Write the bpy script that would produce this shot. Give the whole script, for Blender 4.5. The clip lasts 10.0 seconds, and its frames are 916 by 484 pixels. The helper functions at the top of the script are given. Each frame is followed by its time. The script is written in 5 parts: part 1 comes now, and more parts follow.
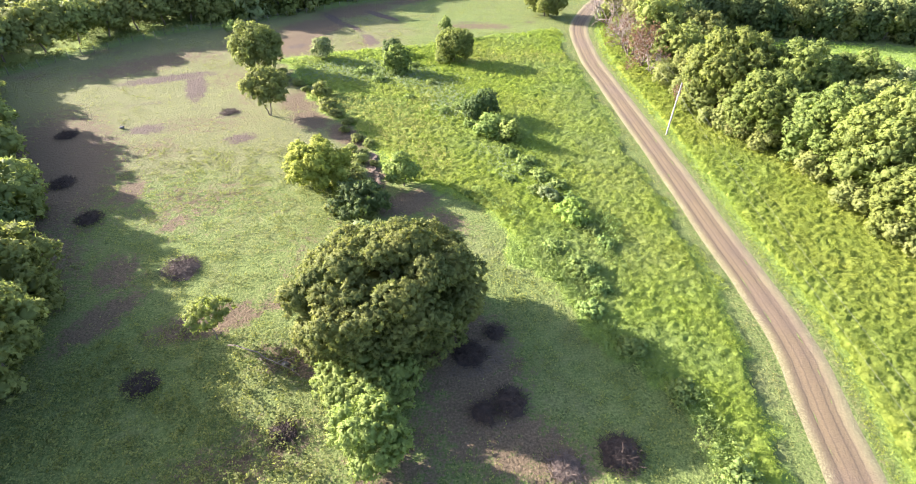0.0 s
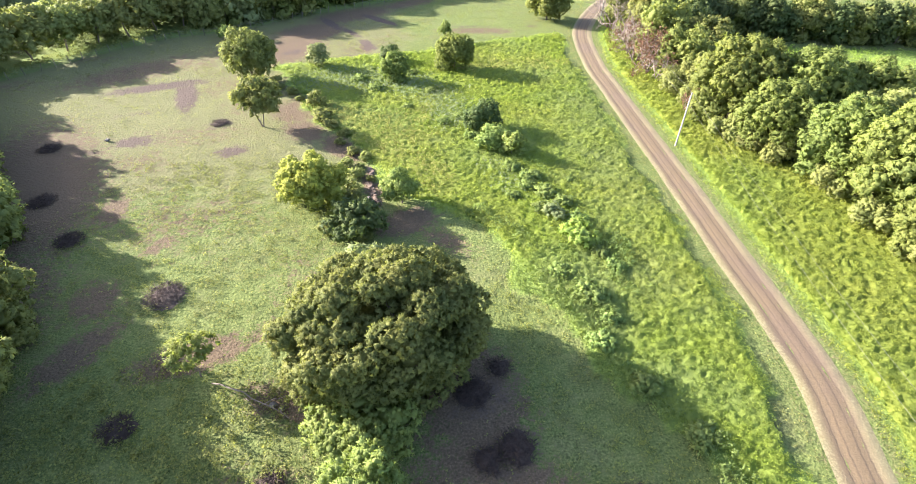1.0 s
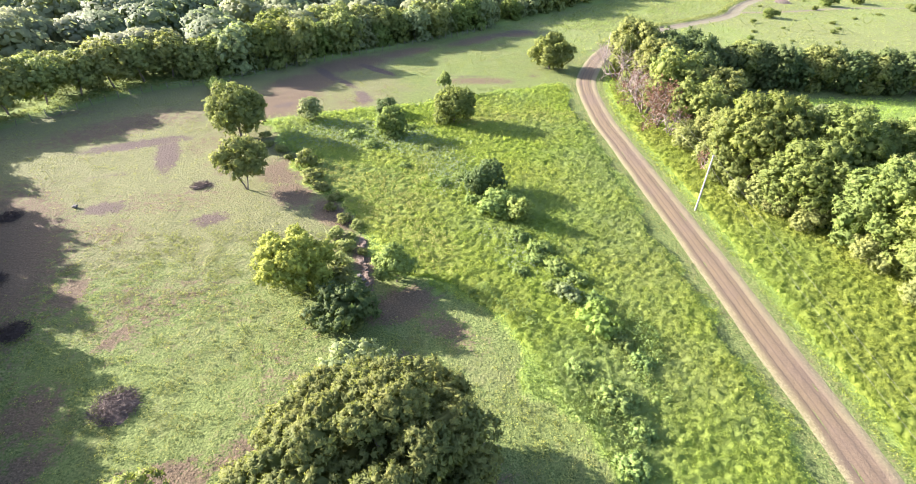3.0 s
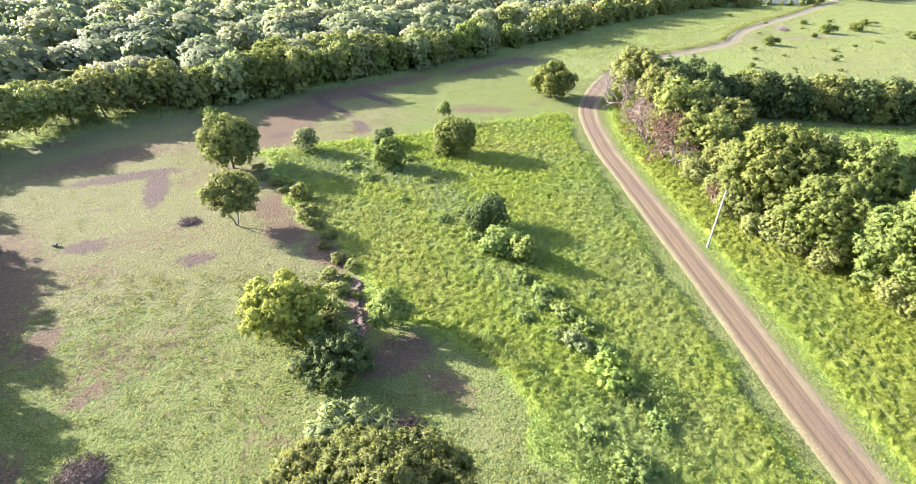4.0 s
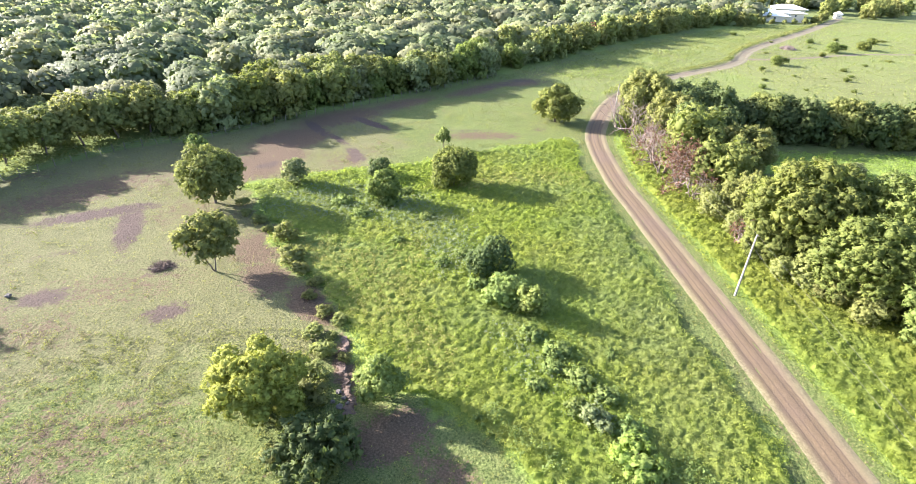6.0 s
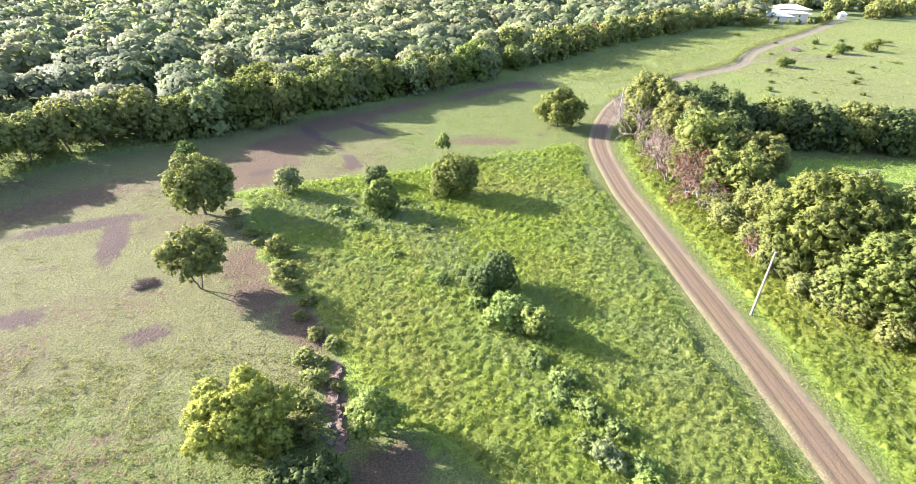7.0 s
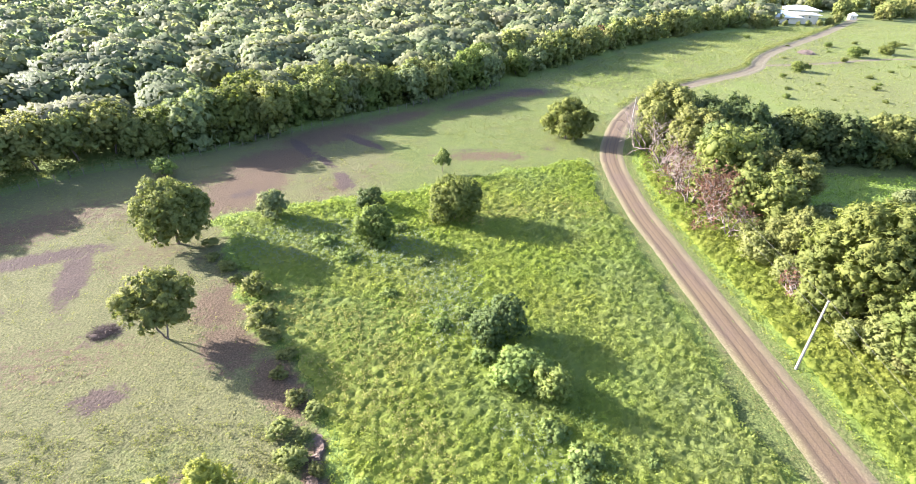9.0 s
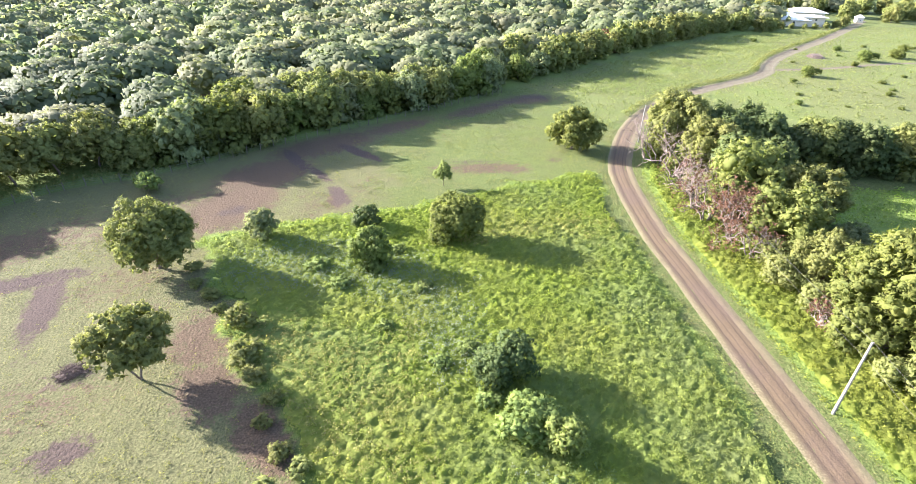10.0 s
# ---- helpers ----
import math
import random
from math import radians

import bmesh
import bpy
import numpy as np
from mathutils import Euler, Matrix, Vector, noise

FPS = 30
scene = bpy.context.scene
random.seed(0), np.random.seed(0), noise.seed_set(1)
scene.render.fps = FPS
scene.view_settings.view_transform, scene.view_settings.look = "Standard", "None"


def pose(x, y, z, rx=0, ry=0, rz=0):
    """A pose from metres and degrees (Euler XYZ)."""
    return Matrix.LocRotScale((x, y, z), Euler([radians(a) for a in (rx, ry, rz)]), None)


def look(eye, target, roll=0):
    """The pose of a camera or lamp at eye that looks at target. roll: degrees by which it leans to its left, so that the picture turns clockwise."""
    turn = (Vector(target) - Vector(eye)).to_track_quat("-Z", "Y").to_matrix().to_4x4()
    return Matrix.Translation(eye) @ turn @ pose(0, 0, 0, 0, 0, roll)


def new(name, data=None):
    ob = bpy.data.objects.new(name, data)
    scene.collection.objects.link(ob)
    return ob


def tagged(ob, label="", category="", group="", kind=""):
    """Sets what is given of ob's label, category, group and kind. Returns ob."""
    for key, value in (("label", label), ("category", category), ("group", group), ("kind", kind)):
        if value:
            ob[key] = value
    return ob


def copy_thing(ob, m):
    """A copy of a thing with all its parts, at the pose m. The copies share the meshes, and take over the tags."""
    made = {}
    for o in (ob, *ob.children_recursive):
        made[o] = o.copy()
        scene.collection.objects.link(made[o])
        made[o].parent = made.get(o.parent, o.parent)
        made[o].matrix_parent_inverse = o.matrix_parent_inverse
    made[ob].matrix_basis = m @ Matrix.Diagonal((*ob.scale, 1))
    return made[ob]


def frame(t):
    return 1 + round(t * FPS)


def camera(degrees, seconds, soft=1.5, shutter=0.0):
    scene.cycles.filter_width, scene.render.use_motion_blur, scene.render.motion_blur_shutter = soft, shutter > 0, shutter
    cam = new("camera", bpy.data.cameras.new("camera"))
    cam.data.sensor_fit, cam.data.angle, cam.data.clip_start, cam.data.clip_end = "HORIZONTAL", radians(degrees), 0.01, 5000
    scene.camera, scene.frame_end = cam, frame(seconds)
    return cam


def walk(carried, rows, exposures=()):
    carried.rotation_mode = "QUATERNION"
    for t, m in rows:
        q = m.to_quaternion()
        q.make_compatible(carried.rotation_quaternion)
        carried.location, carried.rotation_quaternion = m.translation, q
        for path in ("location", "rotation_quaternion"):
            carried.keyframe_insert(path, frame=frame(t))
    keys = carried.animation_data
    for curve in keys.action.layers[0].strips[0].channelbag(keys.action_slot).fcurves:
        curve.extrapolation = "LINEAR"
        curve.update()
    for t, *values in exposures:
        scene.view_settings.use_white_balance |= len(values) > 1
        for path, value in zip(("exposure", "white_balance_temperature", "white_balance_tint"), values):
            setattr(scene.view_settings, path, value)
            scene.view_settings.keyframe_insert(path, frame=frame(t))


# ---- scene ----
cam = camera(82.5, 10.0, soft=0.6)
METRES, EYE, TILT, LEAN, TURN = 44.9, 38.3, 0.0, 0.6, -5.3
ROWS = [
    (0.0, 0.0, 0.0, 0.0, 1.81, -38.22, -2.3),
    (0.5, -0.0031, 0.0466, -0.0007, 1.76, -38.26, -2.28),
    (1.0, -0.0065, 0.0958, -0.0013, 1.71, -38.26, -2.24),
    (1.5, -0.0095, 0.147, -0.001, 1.69, -38.0, -2.24),
    (2.0, -0.0131, 0.199, -0.0007, 1.65, -37.02, -2.25),
    (2.5, -0.0159, 0.2499, -0.0009, 1.62, -35.76, -2.22),
    (3.0, -0.019, 0.3001, -0.0016, 1.57, -34.51, -2.24),
    (4.5, -0.0266, 0.4436, -0.0033, 1.46, -31.15, -2.24),
    (5.0, -0.0284, 0.4887, -0.0047, 1.46, -30.57, -2.26),
    (5.5, -0.0298, 0.5335, -0.0054, 1.45, -30.58, -2.23),
    (7.0, -0.0349, 0.6679, -0.0074, 1.4, -30.65, -2.19),
    (7.5, -0.0364, 0.7139, -0.0077, 1.37, -30.68, -2.15),
    (8.0, -0.0392, 0.7621, -0.0084, 1.36, -30.71, -2.16),
    (8.5, -0.0417, 0.814, -0.009, 1.36, -30.71, -2.16),
    (9.0, -0.0445, 0.8711, -0.01, 1.38, -30.7, -2.16),
    (9.5, -0.0477, 0.9326, -0.0105, 1.38, -30.63, -2.14),
    (10.0, -0.0519, 0.9985, -0.0112, 1.39, -30.57, -2.12),
]
walk(cam, [(t, pose(0, 0, EYE, TILT, LEAN, TURN) @ pose(METRES * x, METRES * y, METRES * z, 90 + pitch, roll, yaw)) for t, x, y, z, yaw, pitch, roll in ROWS], exposures=[(0.0, 2.58, 6250.0, 17.5), (3.5, 2.54, 6150.0, 19.5), (10.0, 2.45, 5950.0, 22.0)])

# ---- daylight: low sun ahead and to the left, clear sky ----
SUN_ELEVATION, SUN_AZIMUTH = 20.5, -66.5
world = bpy.data.worlds.new("sky")
scene.world = world
world.use_nodes = True
sky = world.node_tree.nodes.new("ShaderNodeTexSky")
sky.sky_type, sky.sun_disc = "NISHITA", False
sky.sun_elevation, sky.sun_rotation = radians(SUN_ELEVATION), radians(SUN_AZIMUTH)
sky.dust_density, sky.air_density = 2.0, 1.0
world.node_tree.links.new(sky.outputs["Color"], world.node_tree.nodes["Background"].inputs["Color"])
world.node_tree.nodes["Background"].inputs["Strength"].default_value = 0.106
sun_data = bpy.data.lights.new("sun", "SUN")
sun_data.energy, sun_data.angle, sun_data.color = 4.9, radians(0.6), (1.0, 0.94, 0.82)
sun = new("sun", sun_data)
ce = math.cos(radians(SUN_ELEVATION))
TO_SUN = Vector((ce * math.sin(radians(SUN_AZIMUTH)), ce * math.cos(radians(SUN_AZIMUTH)), math.sin(radians(SUN_ELEVATION))))
sun.matrix_world = look(TO_SUN * 300, (0, 0, 0))

# ---- materials ----
def nodes_of(name):
    m = bpy.data.materials.new(name)
    m.use_nodes = True
    nt = m.node_tree
    return m, nt, nt.nodes["Principled BSDF"], nt.nodes["Material Output"]


def node(nt, kind, **values):
    n = nt.nodes.new(kind)
    for key, value in values.items():
        n.inputs[key.replace("_", " ")].default_value = value
    return n


def ramp(nt, fac, stops):
    r = nt.nodes.new("ShaderNodeValToRGB")
    e = r.color_ramp.elements
    while len(e) < len(stops):
        e.new(0.5)
    for el, (at, col) in zip(e, stops):
        el.position, el.color = at, (*col, 1.0)
    nt.links.new(fac, r.inputs["Fac"])
    return r.outputs["Color"]


def noise_tex(nt, scale, detail=4.0, rough=0.6, coords=None):
    n = node(nt, "ShaderNodeTexNoise", Scale=scale, Detail=detail, Roughness=rough)
    if coords is not None:
        nt.links.new(coords, n.inputs["Vector"])
    return n.outputs["Fac"]


def mix(nt, fac, a, b, blend="MIX"):
    m = nt.nodes.new("ShaderNodeMix")
    m.data_type, m.blend_type = "RGBA", blend
    for sock, v in ((m.inputs["Factor"], fac), (m.inputs["A"], a), (m.inputs["B"], b)):
        if isinstance(v, (int, float)):
            sock.default_value = v
        elif isinstance(v, tuple):
            sock.default_value = (*v, 1.0)
        else:
            nt.links.new(v, sock)
    return m.outputs["Result"]


def math_node(nt, op, a, b=0.0, clamp=False):
    m = nt.nodes.new("ShaderNodeMath")
    m.operation, m.use_clamp = op, clamp
    for sock, v in zip(m.inputs, (a, b)):
        if isinstance(v, (int, float)):
            sock.default_value = v
        else:
            nt.links.new(v, sock)
    return m.outputs[0]


def leaf_material(name, dark, mid, light, through_light=0.35, rough=0.5, patch_scale=0.15, patch=None, patch2=None, tone=False, patchy=0.6, gloss=0.12):
    """Leaves: colour by leaf and by patch, light passing through the blade."""
    dark, mid, light, patch, patch2 = (c and (c[0] * 1.06, c[1] * 0.99, c[2] + 0.08 * c[1]) for c in (dark, mid, light, patch, patch2))
    dark, light = (tuple(0.4 * a + 0.6 * b for a, b in zip(c, mid)) for c in (dark, light))
    m, nt, bsdf, out = nodes_of(name)
    geo = nt.nodes.new("ShaderNodeNewGeometry")
    info = nt.nodes.new("ShaderNodeObjectInfo")
    col = ramp(nt, geo.outputs["Random Per Island"], [(0.0, dark), (0.5, mid), (1.0, light)])
    big = noise_tex(nt, patch_scale, 3.0, 0.6, geo.outputs["Position"])
    fac = ramp(nt, big, [(0.42, (0, 0, 0)), (0.62, (1, 1, 1))])
    other = patch or tuple(0.75 * a + 0.25 * b for a, b in zip(dark, mid))
    col = mix(nt, math_node(nt, "MULTIPLY", fac, patchy), col, mix(nt, 0.5, col, other))
    if patch2:
        place = nt.nodes.new("ShaderNodeVectorMath")
        place.operation, place.inputs[1].default_value = "ADD", (37.0, 91.0, 5.0)
        nt.links.new(geo.outputs["Position"], place.inputs[0])
        fac2 = ramp(nt, noise_tex(nt, patch_scale * 0.8, 3.0, 0.6, place.outputs[0]), [(0.47, (0, 0, 0)), (0.62, (1, 1, 1))])
        col = mix(nt, math_node(nt, "MULTIPLY", fac2, patchy), col, mix(nt, 0.35, patch2, col))
    if tone:
        at = nt.nodes.new("ShaderNodeAttribute")
        at.attribute_name = "tone"
        kinds = ramp(nt, at.outputs["Fac"], [(0.0, (0.66, 0.76, 0.62)), (0.25, (0.9, 1.0, 0.82)), (0.5, (1.08, 1.06, 0.86)), (0.75, (1.02, 1.0, 0.9)), (1.0, (0.82, 0.94, 0.76))])
        col = mix(nt, 1.0, col, kinds, "MULTIPLY")
    # Tone by corner: random by tuft, lower where inner shade is painted in.
    tuft_tone = nt.nodes.new("ShaderNodeAttribute")
    tuft_tone.attribute_name = "tuft"
    col = mix(nt, 1.0, col, ramp(nt, tuft_tone.outputs["Fac"], [(0.0, (0.78, 0.82, 0.86)), (0.5, (1.0, 1.0, 1.0)), (1.0, (1.22, 1.16, 1.06))]), "MULTIPLY")
    hue = node(nt, "ShaderNodeHueSaturation")
    nt.links.new(math_node(nt, "MULTIPLY_ADD", info.outputs["Random"], 0.024), hue.inputs["Hue"])
    hue.inputs["Hue"].links[0].from_node.inputs[2].default_value = 0.49
    nt.links.new(math_node(nt, "MULTIPLY_ADD", info.outputs["Random"], 0.18), hue.inputs["Value"])
    hue.inputs["Value"].links[0].from_node.inputs[2].default_value = 0.92
    nt.links.new(col, hue.inputs["Color"])
    col = hue.outputs["Color"]
    nt.links.new(col, bsdf.inputs["Base Color"])
    bsdf.inputs["Roughness"].default_value = rough + 0.2
    grain = noise_tex(nt, 5.5, 3.0, 0.7, geo.outputs["Position"])
    bp = node(nt, "ShaderNodeBump", Strength=0.5, Distance=0.12)
    nt.links.new(grain, bp.inputs["Height"])
    nt.links.new(bp.outputs["Normal"], bsdf.inputs["Normal"])
    bsdf.inputs["Specular IOR Level"].default_value = gloss
    tr = nt.nodes.new("ShaderNodeBsdfTranslucent")
    nt.links.new(mix(nt, 0.6, col, (0.88, 1.0, 0.42), "MULTIPLY"), tr.inputs["Color"])
    sh = nt.nodes.new("ShaderNodeMixShader")
    sh.inputs["Fac"].default_value = through_light
    nt.links.new(bsdf.outputs["BSDF"], sh.inputs[1])
    nt.links.new(tr.outputs["BSDF"], sh.inputs[2])
    nt.links.new(sh.outputs["Shader"], out.inputs["Surface"])
    return m


def plain_material(name, a, b, scale=3.0, rough=0.85, bump=0.3, distance=0.02, metal=0.0):
    """Two tones mixed by noise at two sizes, with fine relief."""
    m, nt, bsdf, out = nodes_of(name)
    tc = nt.nodes.new("ShaderNodeTexCoord")
    f1, f2 = noise_tex(nt, scale, 5.0, 0.65, tc.outputs["Object"]), noise_tex(nt, scale * 9, 3.0, 0.7, tc.outputs["Object"])
    f = math_node(nt, "ADD", math_node(nt, "MULTIPLY", f1, 0.65), math_node(nt, "MULTIPLY", f2, 0.35))
    nt.links.new(ramp(nt, f, [(0.35, a), (0.65, b)]), bsdf.inputs["Base Color"])
    bsdf.inputs["Roughness"].default_value, bsdf.inputs["Metallic"].default_value = rough, metal
    bp = node(nt, "ShaderNodeBump", Strength=bump, Distance=distance)
    nt.links.new(f2, bp.inputs["Height"])
    nt.links.new(bp.outputs["Normal"], bsdf.inputs["Normal"])
    return m


def ground_material():
    m, nt, bsdf, out = nodes_of("pasture_ground")
    geo = nt.nodes.new("ShaderNodeNewGeometry")
    pos = geo.outputs["Position"]

    def attr(n):
        a = nt.nodes.new("ShaderNodeAttribute")
        a.attribute_name = n
        return a.outputs["Fac"]
    fine, mid, wide = noise_tex(nt, 5.0, 5.0, 0.75, pos), noise_tex(nt, 0.9, 5.0, 0.7, pos), noise_tex(nt, 0.12, 4.0, 0.6, pos)
    grass = ramp(nt, fine, [(0.34, (0.035, 0.055, 0.014)), (0.5, (0.115, 0.145, 0.042)), (0.66, (0.215, 0.245, 0.085))])
    grass = mix(nt, math_node(nt, "MULTIPLY", ramp(nt, mid, [(0.45, (0, 0, 0)), (0.7, (1, 1, 1))]), 0.6), grass, (0.17, 0.205, 0.06))
    dryness = math_node(nt, "ADD", math_node(nt, "MULTIPLY", wide, 0.9), math_node(nt, "MULTIPLY", attr("dry"), 0.5))
    dryness = ramp(nt, math_node(nt, "ADD", dryness, math_node(nt, "MULTIPLY", mid, 0.5)), [(0.68, (0, 0, 0)), (1.02, (1, 1, 1))])
    grass = mix(nt, math_node(nt, "MULTIPLY", dryness, 0.6), grass, ramp(nt, fine, [(0.35, (0.095, 0.085, 0.045)), (0.65, (0.21, 0.185, 0.1))]))
    soil = ramp(nt, fine, [(0.3, (0.05, 0.036, 0.023)), (0.5, (0.118, 0.085, 0.054)), (0.72, (0.215, 0.158, 0.104))])
    edge = math_node(nt, "ADD", attr("soil"), math_node(nt, "MULTIPLY_ADD", mid, 1.5))
    edge.node.inputs[1].links[0].from_node.inputs[2].default_value = -0.75
    edge = math_node(nt, "ADD", edge, math_node(nt, "MULTIPLY", math_node(nt, "SUBTRACT", fine, 0.5), 1.3))
    col = mix(nt, ramp(nt, edge, [(0.38, (0, 0, 0)), (0.62, (1, 1, 1))]), grass, soil)
    char = math_node(nt, "ADD", attr("char"), math_node(nt, "MULTIPLY", math_node(nt, "SUBTRACT", mid, 0.5), 1.7))
    char = math_node(nt, "ADD", char, math_node(nt, "MULTIPLY", math_node(nt, "SUBTRACT", fine, 0.5), 1.4))
    col = mix(nt, ramp(nt, char, [(0.4, (0, 0, 0)), (0.75, (1, 1, 1))]), col, ramp(nt, fine, [(0.3, (0.05, 0.038, 0.032)), (0.7, (0.135, 0.1, 0.08))]))
    under = ramp(nt, fine, [(0.3, (0.13, 0.19, 0.04)), (0.7, (0.22, 0.29, 0.07))])
    col = mix(nt, attr("weeds"), col, under)
    nt.links.new(col, bsdf.inputs["Base Color"])
    bsdf.inputs["Roughness"].default_value = 0.95
    bsdf.inputs["Specular IOR Level"].default_value = 0.15
    bp = node(nt, "ShaderNodeBump", Strength=1.0, Distance=0.35)
    lumpy = noise_tex(nt, 2.6, 3.0, 0.6, pos)
    nt.links.new(math_node(nt, "ADD", math_node(nt, "MULTIPLY", fine, 0.6), math_node(nt, "ADD", math_node(nt, "MULTIPLY", lumpy, 0.9), math_node(nt, "MULTIPLY", mid, 0.4))), bp.inputs["Height"])
    nt.links.new(bp.outputs["Normal"], bsdf.inputs["Normal"])
    return m


def road_material():
    m, nt, bsdf, out = nodes_of("dirt_road")
    geo = nt.nodes.new("ShaderNodeNewGeometry")
    pos = geo.outputs["Position"]
    a = nt.nodes.new("ShaderNodeAttribute")
    a.attribute_name = "across"
    fine, mid, wide = noise_tex(nt, 6.0, 5.0, 0.75, pos), noise_tex(nt, 0.8, 5.0, 0.7, pos), noise_tex(nt, 0.15, 3.0, 0.6, pos)
    side = math_node(nt, "ADD", a.outputs["Fac"], math_node(nt, "MULTIPLY", math_node(nt, "SUBTRACT", mid, 0.5), 0.07))
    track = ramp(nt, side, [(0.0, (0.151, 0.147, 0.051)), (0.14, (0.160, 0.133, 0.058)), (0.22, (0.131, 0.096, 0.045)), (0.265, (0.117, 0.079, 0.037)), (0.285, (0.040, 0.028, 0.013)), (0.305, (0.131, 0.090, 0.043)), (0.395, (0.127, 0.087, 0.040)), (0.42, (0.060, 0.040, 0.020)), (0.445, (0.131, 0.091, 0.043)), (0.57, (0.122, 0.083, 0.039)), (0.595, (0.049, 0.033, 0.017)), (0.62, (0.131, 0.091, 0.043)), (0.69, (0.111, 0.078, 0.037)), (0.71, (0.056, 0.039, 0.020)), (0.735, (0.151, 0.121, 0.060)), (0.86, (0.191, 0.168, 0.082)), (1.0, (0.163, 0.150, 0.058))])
    worn = nt.nodes.new("ShaderNodeAttribute")
    worn.attribute_name = "grassy"
    track = mix(nt, math_node(nt, "MULTIPLY", worn.outputs["Fac"], 0.75), track, ramp(nt, mid, [(0.35, (0.11, 0.115, 0.055)), (0.65, (0.20, 0.185, 0.105))]))
    track = mix(nt, ramp(nt, wide, [(0.45, (0, 0, 0)), (0.65, (1, 1, 1))]), track, mix(nt, 0.5, track, (0.10, 0.065, 0.05)))
    track = mix(nt, 0.34, track, ramp(nt, fine, [(0.3, (0.05, 0.033, 0.024)), (0.7, (0.2, 0.145, 0.095))]))
    off = math_node(nt, "MULTIPLY", math_node(nt, "ABSOLUTE", math_node(nt, "SUBTRACT", a.outputs["Fac"], 0.5)), 2.0)
    off = math_node(nt, "ADD", off, math_node(nt, "MULTIPLY", math_node(nt, "SUBTRACT", fine, 0.5), 1.3))
    off = math_node(nt, "ADD", off, math_node(nt, "MULTIPLY", math_node(nt, "SUBTRACT", mid, 0.5), 0.5))
    col = mix(nt, ramp(nt, off, [(0.7, (0, 0, 0)), (0.98, (1, 1, 1))]), track, ramp(nt, fine, [(0.35, (0.13, 0.118, 0.06)), (0.65, (0.235, 0.205, 0.105))]))
    nt.links.new(col, bsdf.inputs["Base Color"])
    bsdf.inputs["Roughness"].default_value = 0.95
    bp = node(nt, "ShaderNodeBump", Strength=0.8, Distance=0.12)
    nt.links.new(fine, bp.inputs["Height"])
    nt.links.new(bp.outputs["Normal"], bsdf.inputs["Normal"])
    return m


M_GROUND, M_ROAD = ground_material(), road_material()
M_BARK = plain_material("grey_brown_bark", (0.09, 0.065, 0.05), (0.22, 0.18, 0.145), 2.0, 0.95, 0.8)
M_DEADWOOD = plain_material("bleached_dead_wood", (0.14, 0.108, 0.09), (0.31, 0.25, 0.215), 1.5, 0.9, 0.6)
M_CHAR = plain_material("charred_twigs", (0.02, 0.013, 0.01), (0.068, 0.044, 0.034), 2.0, 0.95, 0.6)
M_TWIG = plain_material("dry_brown_twigs", (0.065, 0.045, 0.036), (0.16, 0.118, 0.095), 2.0, 0.95, 0.6)
M_CONCRETE = plain_material("pale_concrete", (0.22, 0.21, 0.19), (0.33, 0.315, 0.29), 1.2, 0.85, 0.3)
M_POST = plain_material("weathered_post", (0.09, 0.075, 0.058), (0.2, 0.165, 0.13), 3.0, 0.95, 0.6)
M_WIRE = plain_material("aluminium_cable", (0.13, 0.13, 0.125), (0.2, 0.2, 0.195), 4.0, 0.6, 0.1, 0.002, 0.0)
M_CERAMIC = plain_material("glazed_ceramic", (0.30, 0.22, 0.17), (0.40, 0.30, 0.24), 4.0, 0.25, 0.05)
M_STONE = plain_material("grey_stone", (0.08, 0.068, 0.058), (0.17, 0.15, 0.132), 2.5, 0.9, 0.7)
M_WHITE = plain_material("white_painted_roof", (0.74, 0.74, 0.72), (0.84, 0.84, 0.82), 0.4, 0.6, 0.15)
M_CREAM = plain_material("cream_plaster", (0.60, 0.54, 0.44), (0.70, 0.64, 0.53), 0.5, 0.85, 0.15)
M_DARKGLASS = plain_material("dark_window_glass", (0.02, 0.025, 0.03), (0.05, 0.06, 0.065), 1.0, 0.1, 0.0)
M_RUST = plain_material("red_brown_soil", (0.075, 0.052, 0.04), (0.16, 0.115, 0.085), 1.5, 0.95, 0.7)

L_BIG = leaf_material("broad_tree_leaves", (0.074, 0.096, 0.024), (0.143, 0.165, 0.036), (0.223, 0.234, 0.059), 0.42, 0.45, 0.25, (0.27, 0.26, 0.06))
L_YELLOW = leaf_material("yellow_green_leaves", (0.158, 0.21, 0.023), (0.299, 0.362, 0.042), (0.43, 0.478, 0.063), 0.34, 0.5, 0.4, (0.26, 0.31, 0.045))
L_TREE = leaf_material("pasture_tree_leaves", (0.119, 0.156, 0.039), (0.233, 0.266, 0.065), (0.33, 0.356, 0.093), 0.5, 0.45, 0.2)
L_BRIGHT = leaf_material("fresh_green_leaves", (0.14, 0.2, 0.04), (0.2, 0.275, 0.056), (0.27, 0.345, 0.085), 0.42, 0.5, 0.3)
L_DARK = leaf_material("deep_green_leaves", (0.05, 0.081, 0.021), (0.096, 0.136, 0.035), (0.152, 0.192, 0.055), 0.38, 0.42, 0.2)
L_GREY = leaf_material("grey_green_scrub_leaves", (0.138, 0.175, 0.056), (0.219, 0.263, 0.089), (0.312, 0.35, 0.136), 0.42, 0.5, 0.06, (0.13, 0.17, 0.08))
